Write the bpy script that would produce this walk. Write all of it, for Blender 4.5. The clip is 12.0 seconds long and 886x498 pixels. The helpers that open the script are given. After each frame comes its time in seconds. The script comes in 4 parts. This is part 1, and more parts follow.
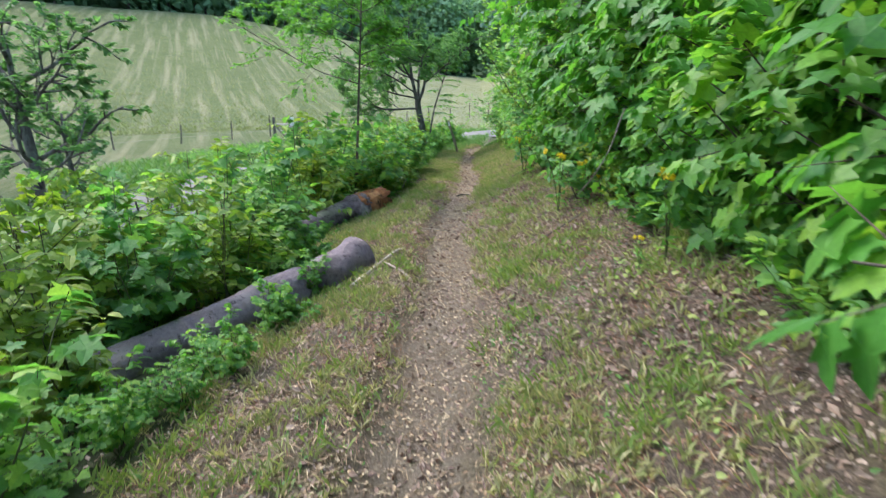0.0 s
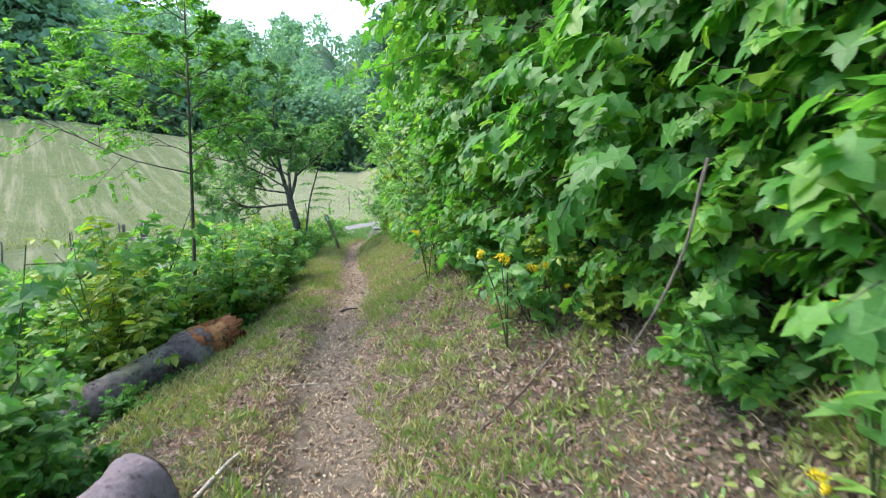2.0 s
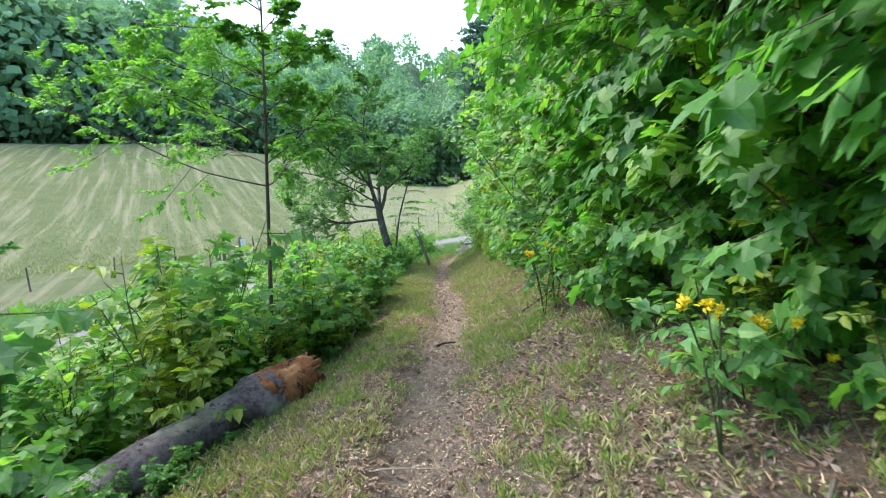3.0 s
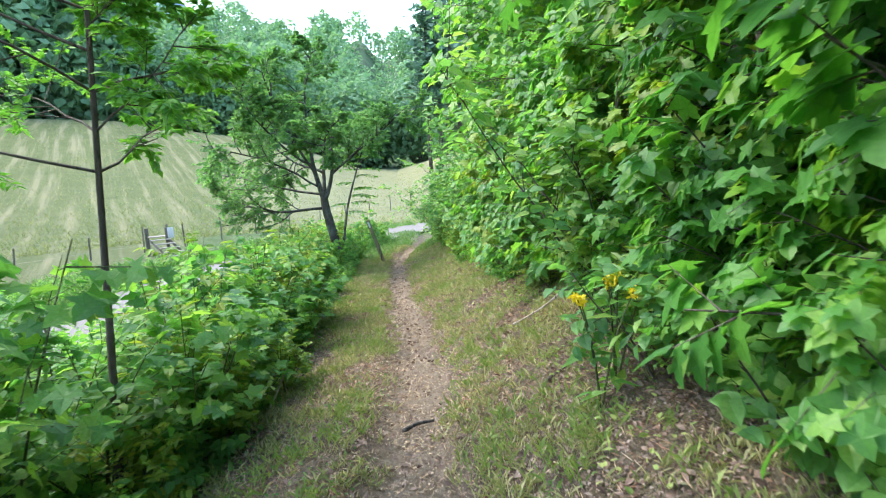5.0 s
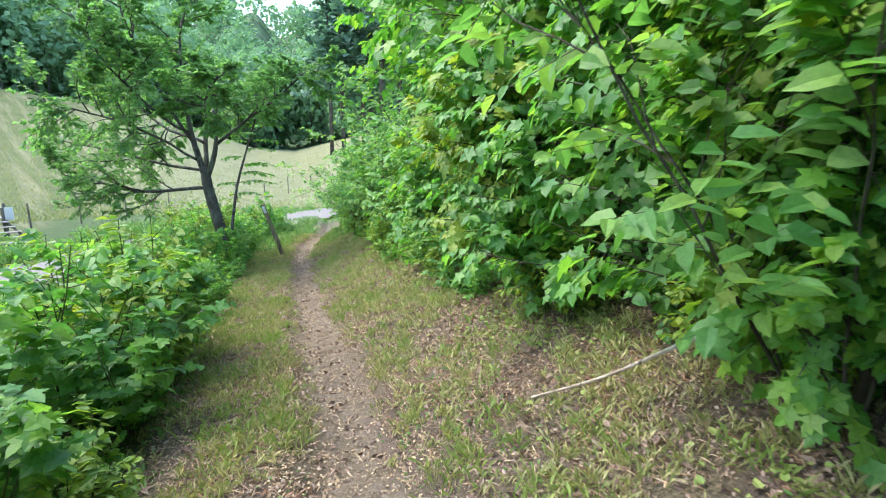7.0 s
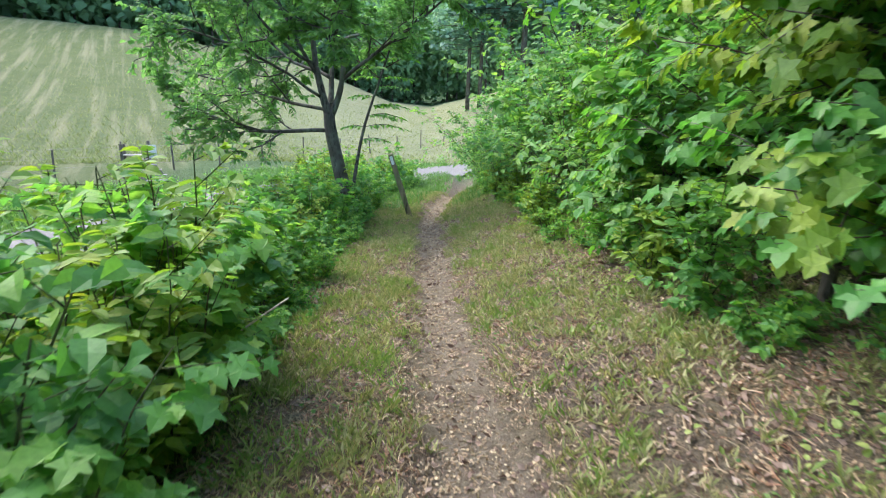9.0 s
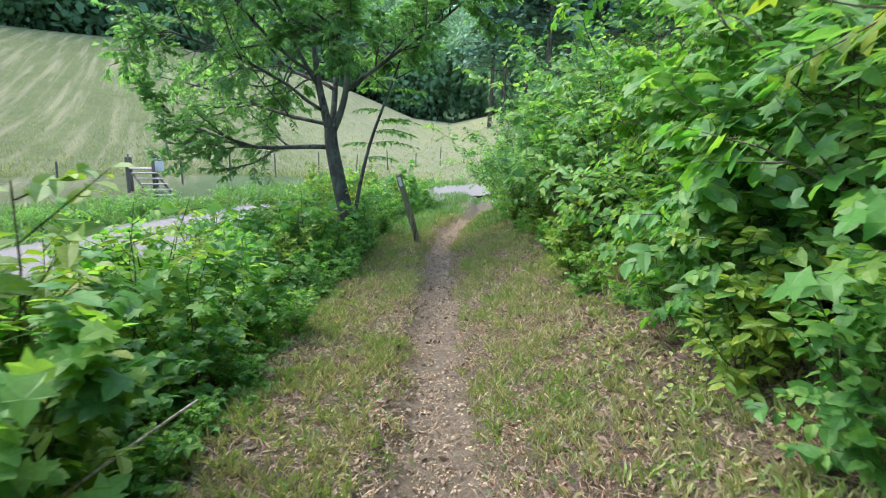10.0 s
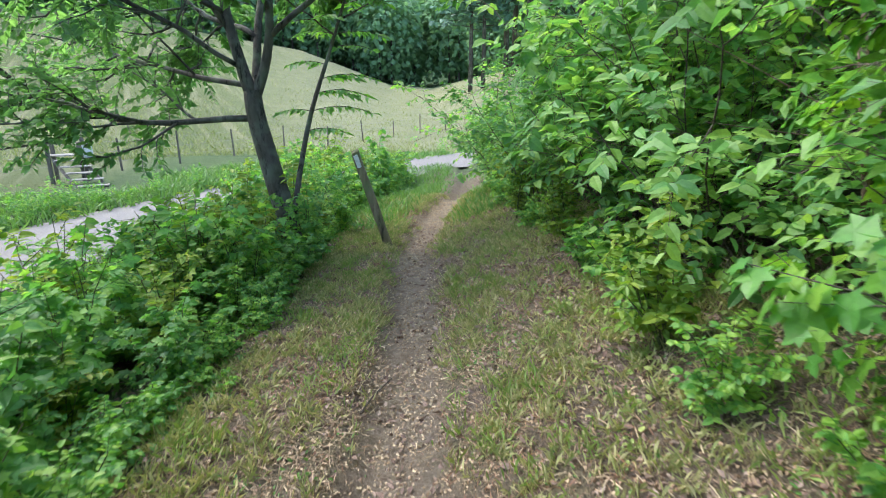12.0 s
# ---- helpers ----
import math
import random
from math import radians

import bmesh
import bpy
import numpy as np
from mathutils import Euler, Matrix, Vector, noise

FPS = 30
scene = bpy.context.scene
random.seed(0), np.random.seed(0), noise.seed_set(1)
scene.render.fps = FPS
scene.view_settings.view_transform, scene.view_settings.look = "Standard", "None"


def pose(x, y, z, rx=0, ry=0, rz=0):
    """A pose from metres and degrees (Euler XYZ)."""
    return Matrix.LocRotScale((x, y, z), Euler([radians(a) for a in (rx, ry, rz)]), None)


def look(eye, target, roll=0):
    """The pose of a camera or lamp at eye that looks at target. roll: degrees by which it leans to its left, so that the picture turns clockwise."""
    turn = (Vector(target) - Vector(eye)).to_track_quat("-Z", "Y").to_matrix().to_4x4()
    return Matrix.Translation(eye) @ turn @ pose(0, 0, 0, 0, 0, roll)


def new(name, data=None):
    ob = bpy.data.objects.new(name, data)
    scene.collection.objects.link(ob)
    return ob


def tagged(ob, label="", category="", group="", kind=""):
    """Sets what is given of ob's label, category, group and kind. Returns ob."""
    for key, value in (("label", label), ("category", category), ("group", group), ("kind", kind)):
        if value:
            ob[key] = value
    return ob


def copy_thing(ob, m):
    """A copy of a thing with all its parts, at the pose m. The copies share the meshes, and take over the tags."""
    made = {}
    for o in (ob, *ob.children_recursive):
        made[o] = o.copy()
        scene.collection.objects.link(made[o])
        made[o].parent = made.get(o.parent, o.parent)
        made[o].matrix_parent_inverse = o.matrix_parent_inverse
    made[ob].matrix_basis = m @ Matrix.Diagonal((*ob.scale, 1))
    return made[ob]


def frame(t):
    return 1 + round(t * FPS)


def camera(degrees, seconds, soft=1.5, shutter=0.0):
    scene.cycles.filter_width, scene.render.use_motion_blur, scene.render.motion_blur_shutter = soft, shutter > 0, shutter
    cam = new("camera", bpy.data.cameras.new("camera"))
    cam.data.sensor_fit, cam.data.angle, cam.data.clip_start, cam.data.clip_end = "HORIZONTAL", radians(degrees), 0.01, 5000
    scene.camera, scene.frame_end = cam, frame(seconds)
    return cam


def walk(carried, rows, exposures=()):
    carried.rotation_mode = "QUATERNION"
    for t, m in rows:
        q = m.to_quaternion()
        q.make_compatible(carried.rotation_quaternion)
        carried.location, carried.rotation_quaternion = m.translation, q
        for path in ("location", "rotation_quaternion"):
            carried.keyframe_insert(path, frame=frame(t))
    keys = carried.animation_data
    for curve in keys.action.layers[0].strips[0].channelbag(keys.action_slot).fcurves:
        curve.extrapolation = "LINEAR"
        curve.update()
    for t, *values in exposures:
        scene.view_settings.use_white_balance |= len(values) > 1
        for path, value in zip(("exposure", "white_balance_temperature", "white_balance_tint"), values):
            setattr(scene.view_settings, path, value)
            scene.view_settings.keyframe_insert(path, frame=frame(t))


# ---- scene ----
cam = camera(75.3, 12.0, soft=1.0, shutter=0.25)
PATH = [
    (0, (0.138, -23.185, 3.664), (0.079, -21.29, 3.027), 0.4),
    (0.5, (0.142, -22.647, 3.622), (-0.064, -20.722, 3.12), -0.7),
    (1, (0.15, -22.055, 3.502), (0.141, -20.113, 3.023), -0.7),
    (1.5, (0.178, -21.436, 3.494), (0.225, -19.483, 3.068), -2.9),
    (2, (0.179, -20.803, 3.405), (0.514, -18.862, 3.063), -2.1),
    (2.5, (0.151, -20.195, 3.404), (0.358, -18.221, 3.153), -3.1),
    (3, (0.096, -19.532, 3.313), (0.133, -17.552, 3.032), -3.5),
    (3.5, (0.098, -18.872, 3.308), (0.176, -16.904, 2.962), -2.9),
    (5.5, (-0.047, -16.429, 3.237), (0.239, -14.481, 2.89), -0.9),
    (6, (-0.09, -15.748, 3.141), (0.331, -13.825, 2.783), 1.7),
    (6.5, (-0.054, -15.023, 3.06), (0.477, -13.134, 2.673), -0.7),
    (8.5, (-0.095, -12.695, 2.659), (0.43, -10.827, 2.174), 3.6),
    (9, (-0.017, -11.871, 2.57), (0.102, -9.949, 2.032), 1.6),
    (9.5, (0.041, -11.236, 2.587), (0.16, -9.287, 2.155), -0.4),
    (10, (0.196, -10.557, 2.519), (0.245, -8.618, 2.033), 2.4),
    (10.5, (0.28, -9.83, 2.472), (0.4, -7.931, 1.856), -0.6),
    (11, (0.362, -9.051, 2.378), (0.429, -7.199, 1.628), 0.8),
    (11.5, (0.337, -8.419, 2.334), (0.455, -6.522, 1.713), 1.9),
    (12, (0.384, -7.734, 2.279), (0.478, -5.827, 1.686), -0.2),
]
walk(cam, [(t, look(eye, target, roll)) for t, eye, target, roll in PATH],
     [(0.0, 2.0), (0.5, 2.14), (2.5, 2.2), (3.5, 2.12), (5.5, 2.5), (6.5, 2.44), (8.5, 2.26), (9.5, 2.14), (12.0, 2.16)])

# ---- world, sun, exposure ----
SUN_EL, SUN_AZ = 52.0, 60.0
world = bpy.data.worlds.new("sky")
scene.world = world
world.use_nodes = True
wt = world.node_tree
sky = wt.nodes.new("ShaderNodeTexSky")
sky.sky_type, sky.sun_disc = "NISHITA", False
sky.sun_elevation, sky.sun_rotation = radians(SUN_EL), radians(-SUN_AZ)
sky.air_density, sky.dust_density, sky.ozone_density = 1.0, 1.6, 1.0
wt.links.new(sky.outputs[0], wt.nodes["Background"].inputs[0])
wt.nodes["Background"].inputs[1].default_value = 0.15
sun_data = bpy.data.lights.new("sun", "SUN")
sun_data.energy, sun_data.angle, sun_data.color = 0.95, radians(40), (1.0, 0.96, 0.88)
sun_ob = new("sun", sun_data)
sun_from = Vector((-math.sin(radians(SUN_AZ)) * math.cos(radians(SUN_EL)), math.cos(radians(SUN_AZ)) * math.cos(radians(SUN_EL)), math.sin(radians(SUN_EL))))
sun_ob.matrix_world = look(sun_from * 60, (0, 0, 0))
scene.view_settings.exposure = 2.16

# ---- materials ----


def mat_new(name, rough=0.8):
    m = bpy.data.materials.new(name)
    m.use_nodes = True
    t = m.node_tree
    b = t.nodes["Principled BSDF"]
    b.inputs["Roughness"].default_value = rough
    return m, t, b


def add(t, kind, **sockets):
    n = t.nodes.new(kind)
    for k, v in sockets.items():
        n.inputs[k].default_value = v
    return n


def noise_of(t, coord, scale, detail=4.0, rough=0.55):
    n = add(t, "ShaderNodeTexNoise", Scale=scale, Detail=detail, Roughness=rough)
    t.links.new(coord, n.inputs["Vector"])
    return n.outputs["Fac"]


def ramp_of(t, fac, stops):
    n = t.nodes.new("ShaderNodeValToRGB")
    e = n.color_ramp.elements
    while len(e) < len(stops):
        e.new(0.5)
    for k, (at, col) in enumerate(stops):
        e[k].position, e[k].color = at, (*col, 1)
    t.links.new(fac, n.inputs[0])
    return n.outputs[0]


def mix_of(t, fac, a, b, blend="MIX"):
    n = t.nodes.new("ShaderNodeMix")
    n.data_type, n.blend_type = "RGBA", blend
    for sock, v in ((n.inputs[0], fac), (n.inputs[6], a), (n.inputs[7], b)):
        if isinstance(v, (int, float)):
            sock.default_value = v
        elif isinstance(v, tuple):
            sock.default_value = (*v, 1)
        else:
            t.links.new(v, sock)
    return n.outputs[2]


def calc(t, op, a, b=0.0, clamp=False):
    n = t.nodes.new("ShaderNodeMath")
    n.operation, n.use_clamp = op, clamp
    for sock, v in ((n.inputs[0], a), (n.inputs[1], b)):
        if isinstance(v, (int, float)):
            sock.default_value = v
        else:
            t.links.new(v, sock)
    return n.outputs[0]


def bump_of(t, b, height, strength, dist):
    n = add(t, "ShaderNodeBump", Strength=strength, Distance=dist)
    t.links.new(height, n.inputs["Height"])
    t.links.new(n.outputs[0], b.inputs["Normal"])


def place_of(t):
    return t.nodes.new("ShaderNodeNewGeometry").outputs["Position"]


def body_of(t):
    return t.nodes.new("ShaderNodeTexCoord").outputs["Object"]


def leaf_mat(name, dark, mid, light, glow, thin=0.35, rough=0.5):
    """Leaves: three greens by leaf, a drift over the plant, light passing through."""
    m, t, b = mat_new(name, rough)
    geo = t.nodes.new("ShaderNodeNewGeometry")
    own = t.nodes.new("ShaderNodeObjectInfo").outputs["Random"]
    fac = calc(t, "ADD", calc(t, "MULTIPLY", geo.outputs["Random Per Island"], 0.52), calc(t, "MULTIPLY", own, 0.26))
    fac = calc(t, "ADD", fac, calc(t, "MULTIPLY", noise_of(t, geo.outputs["Position"], 0.9, 2.0), 0.24))
    col = ramp_of(t, fac, [(0.1, dark), (0.5, mid), (0.92, light)])
    vein = noise_of(t, geo.outputs["Position"], 70.0, 2.0)
    col = mix_of(t, 0.35, col, ramp_of(t, vein, [(0.3, (0.55, 0.6, 0.5)), (0.7, (1.25, 1.2, 1.1))]), "MULTIPLY")
    t.links.new(col, b.inputs["Base Color"])
    b.inputs["Specular IOR Level"].default_value = 0.5
    bump_of(t, b, vein, 0.25, 0.004)
    tr = t.nodes.new("ShaderNodeBsdfTranslucent")
    t.links.new(mix_of(t, 1.0, col, glow, "MULTIPLY"), tr.inputs[0])
    mx = add(t, "ShaderNodeMixShader", Fac=thin)
    t.links.new(b.outputs[0], mx.inputs[1])
    t.links.new(tr.outputs[0], mx.inputs[2])
    t.links.new(mx.outputs[0], t.nodes["Material Output"].inputs[0])
    return m


def bark_mat(name, a, b2, c, scale=9.0, stretch=0.25, less=0.0):
    m, t, b = mat_new(name, 0.9)
    mp = add(t, "ShaderNodeMapping", Scale=(1, 1, stretch))
    t.links.new(body_of(t), mp.inputs["Vector"])
    n1 = noise_of(t, mp.outputs[0], scale, 6.0, 0.65)
    n2 = noise_of(t, body_of(t), 2.6, 3.0)
    col = mix_of(t, ramp_of(t, n2, [(0.48, (0, 0, 0)), (0.66, (1, 1, 1))]), ramp_of(t, n1, [(0.3, a), (0.65, b2)]), c)
    scar = noise_of(t, mp.outputs[0], scale * 0.55, 8.0, 0.75)
    col = mix_of(t, ramp_of(t, scar, [(0.38 - less, (1, 1, 1)), (0.46 - less * 0.8, (0, 0, 0))]), col, tuple(v * 0.3 for v in a))
    t.links.new(col, b.inputs["Base Color"])
    bump_of(t, b, calc(t, "ADD", n1, calc(t, "MULTIPLY", scar, 1.5)), 0.9, 0.02)
    return m


M_MAPLE = leaf_mat("maple leaf", (0.046, 0.172, 0.0411), (0.102, 0.299, 0.0528), (0.256, 0.439, 0.0587), (1.62, 1.58, 0.8), 0.5, 0.45)
M_HEDGE = leaf_mat("hedge leaf", (0.0531, 0.175, 0.0626), (0.122, 0.309, 0.086), (0.288, 0.467, 0.109), (1.62, 1.6, 0.85), 0.48, 0.5)
M_BRUSH = leaf_mat("brush leaf", (0.0541, 0.176, 0.0598), (0.129, 0.323, 0.0777), (0.322, 0.493, 0.0972), (1.5, 1.55, 0.75), 0.53, 0.52)
M_YOUNG = leaf_mat("young leaf", (0.1, 0.217, 0.04), (0.206, 0.329, 0.048), (0.389, 0.445, 0.07), (1.35, 1.4, 0.65), 0.45, 0.52)
M_TREE = leaf_mat("tree leaf", (0.08, 0.18, 0.075), (0.125, 0.265, 0.1), (0.2, 0.36, 0.13), (1.5, 1.6, 0.9), 0.58, 0.5)
M_FINE = leaf_mat("sapling leaf", (0.08, 0.24, 0.05), (0.15, 0.36, 0.07), (0.26, 0.48, 0.08), (1.5, 1.6, 0.7), 0.45, 0.5)
# far leaves: paler and bluer, distance haze mixed into the greens
M_FOREST_HAZE = leaf_mat("hazed forest leaf", (0.13, 0.25, 0.15), (0.17, 0.32, 0.18), (0.23, 0.39, 0.2), (1.4, 1.5, 1.0), 0.35, 0.8)
# needles lightened towards blue, haze carried by the base colour
M_PINE_HAZE = leaf_mat("hazed pine needle", (0.068, 0.145, 0.116), (0.107, 0.214, 0.155), (0.155, 0.292, 0.193), (2.33, 2.52, 1.93), 0.15, 0.7)
M_GRASS = leaf_mat("grass blade", (0.11, 0.198, 0.05), (0.276, 0.296, 0.115), (0.534, 0.478, 0.28), (1.3, 1.3, 0.8), 0.3, 0.65)
M_HAY = leaf_mat("hay blade", (0.14, 0.2, 0.05), (0.24, 0.28, 0.09), (0.4, 0.39, 0.2), (1.2, 1.3, 0.64), 0.25, 0.7)
M_WEED = leaf_mat("low weed", (0.07, 0.17, 0.045), (0.125, 0.25, 0.06), (0.2, 0.33, 0.09), (1.35, 1.5, 0.8), 0.33, 0.55)
M_TURF = leaf_mat("turf blade", (0.114, 0.214, 0.045), (0.218, 0.301, 0.08), (0.342, 0.389, 0.13), (1.3, 1.4, 0.75), 0.3, 0.65)
M_RUST = leaf_mat("rusty straw", (0.16, 0.07, 0.042), (0.38, 0.2, 0.12), (0.56, 0.37, 0.25), (1.0, 0.85, 0.65), 0.12, 0.75)
M_STRAW = leaf_mat("straw", (0.2, 0.12, 0.078), (0.42, 0.305, 0.195), (0.7, 0.6, 0.42), (1.03, 0.94, 0.752), 0.12, 0.75)
M_DEAD = leaf_mat("dead leaf", (0.09, 0.05, 0.04), (0.23, 0.155, 0.122), (0.43, 0.35, 0.295), (1.05, 0.858, 0.668), 0.12, 0.75)
M_PETAL = leaf_mat("yellow petal", (0.7, 0.52, 0.01), (0.8, 0.65, 0.02), (0.85, 0.74, 0.05), (1.0, 1.0, 0.6), 0.3, 0.55)
M_STEM = bark_mat("green stem", (0.06, 0.09, 0.03), (0.12, 0.15, 0.05), (0.14, 0.1, 0.06), 30.0)
M_TWIG = bark_mat("twig bark", (0.05, 0.04, 0.03), (0.13, 0.1, 0.075), (0.2, 0.17, 0.14), 26.0)
M_BARK = bark_mat("dark bark", (0.045, 0.04, 0.035), (0.12, 0.105, 0.09), (0.17, 0.18, 0.145), 16.0)
M_LOG = bark_mat("log bark", (0.17, 0.135, 0.15), (0.26, 0.212, 0.23), (0.31, 0.265, 0.275), 30.0, 1.0, 0.03)
M_LOG_DARK = bark_mat("grey log bark", (0.0795, 0.06, 0.063), (0.239, 0.19, 0.194), (0.477, 0.425, 0.364), 22.0, 1.0, 0.03)
M_ROT = bark_mat("rotten wood", (0.16, 0.05, 0.02), (0.44, 0.17, 0.06), (0.6, 0.33, 0.14), 20.0, 0.5)
M_CUT = bark_mat("cut wood", (0.07, 0.055, 0.05), (0.16, 0.13, 0.11), (0.1, 0.08, 0.07), 12.0, 1.0)
M_PALE = bark_mat("bare wood", (0.38, 0.32, 0.25), (0.6, 0.54, 0.44), (0.3, 0.24, 0.18), 22.0, 0.15)
M_POST = bark_mat("weathered post", (0.125, 0.1, 0.06), (0.3, 0.245, 0.145), (0.18, 0.2, 0.09), 16.0, 0.1)
M_DRY = bark_mat("dry brown wood", (0.13, 0.075, 0.055), (0.27, 0.18, 0.14), (0.33, 0.26, 0.22), 22.0, 0.2)
M_TREAD = bark_mat("grey board", (0.25, 0.23, 0.2), (0.42, 0.39, 0.34), (0.3, 0.26, 0.2), 12.0, 0.2)
M_FENCE = bark_mat("fence wood", (0.09, 0.075, 0.06), (0.2, 0.17, 0.14), (0.14, 0.13, 0.1), 14.0, 0.15)

M_WHITE, t, b = mat_new("white paint", 0.6)
t.links.new(ramp_of(t, noise_of(t, body_of(t), 30.0, 5.0), [(0.3, (0.5, 0.5, 0.48)), (0.5, (0.78, 0.78, 0.76))]), b.inputs["Base Color"])
M_WIRE, t, b = mat_new("fence wire", 0.5)
b.inputs["Metallic"].default_value = 0.8
t.links.new(ramp_of(t, noise_of(t, body_of(t), 12.0), [(0.3, (0.2, 0.16, 0.13)), (0.7, (0.35, 0.34, 0.33))]), b.inputs["Base Color"])

M_ROAD, t, b = mat_new("gravel", 0.9)
pos = place_of(t)
n1, n2 = noise_of(t, pos, 26.0, 6.0, 0.7), noise_of(t, pos, 0.7, 3.0)
col = mix_of(t, n2, ramp_of(t, n1, [(0.3, (0.122, 0.117, 0.112)), (0.7, (0.262, 0.252, 0.243))]), (0.196, 0.178, 0.155))
t.links.new(col, b.inputs["Base Color"])
bump_of(t, b, n1, 0.7, 0.03)

M_GROUND, t, b = mat_new("ground", 0.95)
pos = place_of(t)


def layer(name):
    n = t.nodes.new("ShaderNodeAttribute")
    n.attribute_name = name
    return n.outputs["Fac"]


fine, mid_n, broad = noise_of(t, pos, 55.0, 5.0, 0.7), noise_of(t, pos, 9.0, 5.0, 0.6), noise_of(t, pos, 1.3, 3.0)
dirt = mix_of(t, broad, ramp_of(t, fine, [(0.3, (0.14, 0.1, 0.073)), (0.5, (0.3, 0.228, 0.168)), (0.72, (0.48, 0.4, 0.31))]), ramp_of(t, mid_n, [(0.35, (0.177, 0.134, 0.0929)), (0.7, (0.32, 0.267, 0.19))]))
crumb = noise_of(t, pos, 130.0, 4.0, 0.75)
# brown litter tones, the darkest stops paint shade between the loose pieces
litter = mix_of(t, ramp_of(t, broad, [(0.42, (0, 0, 0)), (0.58, (1, 1, 1))]),
                ramp_of(t, crumb, [(0.34, (0.035, 0.025, 0.018)), (0.5, (0.16, 0.112, 0.082)), (0.68, (0.38, 0.295, 0.22))]),
                ramp_of(t, fine, [(0.32, (0.04, 0.034, 0.02)), (0.48, (0.165, 0.13, 0.075)), (0.68, (0.34, 0.285, 0.165))]))
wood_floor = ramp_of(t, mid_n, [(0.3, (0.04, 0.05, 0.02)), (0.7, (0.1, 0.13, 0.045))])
across = t.nodes.new("ShaderNodeVectorMath")
across.operation = "DOT_PRODUCT"
t.links.new(pos, across.inputs[0])
across.inputs[1].default_value = (math.cos(radians(24)), math.sin(radians(24)), 0)
along = t.nodes.new("ShaderNodeVectorMath")
along.operation = "DOT_PRODUCT"
t.links.new(pos, along.inputs[0])
along.inputs[1].default_value = (-math.sin(radians(24)), math.cos(radians(24)), 0)
lanes = t.nodes.new("ShaderNodeCombineXYZ")
t.links.new(calc(t, "MULTIPLY", across.outputs["Value"], 1.1), lanes.inputs[0])
t.links.new(calc(t, "MULTIPLY", along.outputs["Value"], 0.05), lanes.inputs[1])
swath = noise_of(t, lanes.outputs[0], 1.0, 4.0, 0.6)
hay = ramp_of(t, noise_of(t, pos, 0.45, 8.0, 0.8), [(0.3, (0.06, 0.095, 0.021)), (0.5, (0.095, 0.125, 0.033)), (0.72, (0.135, 0.148, 0.052))])
hay = mix_of(t, calc(t, "MULTIPLY", ramp_of(t, swath, [(0.48, (0, 0, 0)), (0.66, (1, 1, 1))]), layer("rows")), hay, (0.3, 0.28, 0.16))
# cream mix paints sunlight onto the field's right-hand slope
hay = mix_of(t, layer("pale"), hay, ramp_of(t, noise_of(t, pos, 0.6, 7.0, 0.75), [(0.3, (0.17, 0.19, 0.085)), (0.7, (0.32, 0.31, 0.18))]))
verge = ramp_of(t, noise_of(t, pos, 2.2, 5.0, 0.7), [(0.3, (0.0414, 0.0882, 0.0207)), (0.7, (0.0882, 0.14, 0.0363))])
forest_col = ramp_of(t, noise_of(t, pos, 0.12, 5.0, 0.65), [(0.35, (0.03, 0.075, 0.03)), (0.7, (0.08, 0.16, 0.06))])
edge = calc(t, "ADD", layer("trail"), calc(t, "MULTIPLY", calc(t, "SUBTRACT", mid_n, 0.5), 1.2), True)
col = mix_of(t, edge, litter, dirt)
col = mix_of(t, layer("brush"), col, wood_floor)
col = mix_of(t, layer("verge"), col, verge)
col = mix_of(t, layer("field"), col, hay)
col = mix_of(t, layer("forest"), col, forest_col)
t.links.new(col, b.inputs["Base Color"])
bump_of(t, b, calc(t, "ADD", crumb, calc(t, "ADD", fine, mid_n)), 1.0, 0.04)

# ---- mesh helpers ----
rng = np.random.default_rng(7)


def to_mesh(name, verts, tris, mats, smooth=False):
    me = bpy.data.meshes.new(name)
    verts, tris = np.asarray(verts, np.float32), np.asarray(tris, np.int32)
    me.vertices.add(len(verts))
    me.vertices.foreach_set("co", verts.ravel())
    me.loops.add(tris.size)
    me.loops.foreach_set("vertex_index", tris.ravel())
    me.polygons.add(len(tris))
    me.polygons.foreach_set("loop_start", np.arange(0, tris.size, tris.shape[1], dtype=np.int32))
    me.polygons.foreach_set("use_smooth", np.full(len(tris), smooth))
    me.materials.append(mats)
    me.update(calc_edges=True)
    return me


def part(name, me, parent, label=""):
    """One mesh as a part of a thing."""
    ob = new(name, me)
    ob.parent = parent
    return tagged(ob, label=label)


def thing(name, label, category, group="", at=(0, 0, 0)):
    ob = new(name)
    ob.empty_display_size = 0.1
    ob.location = at
    return tagged(ob, label=label, category=category, group=group)


def unit(v):
    return v / np.maximum(np.linalg.norm(v, axis=-1, keepdims=True), 1e-9)


def strew(shape, p, along, up, size):
    """Copies of a leaf shape (verts, tris) at p, pointing along, facing up."""
    sv, st = shape
    x = unit(along)
    z = unit(up - (up * x).sum(1, keepdims=True) * x)
    y = np.cross(z, x)
    s = np.asarray(size, float).reshape(-1, 1, 1)
    v = p[:, None] + s * (x[:, None] * sv[None, :, :1] + y[:, None] * sv[None, :, 1:2] + z[:, None] * sv[None, :, 2:])
    f = st[None] + (np.arange(len(p)) * len(sv))[:, None, None]
    return v.reshape(-1, 3), f.reshape(-1, 3)


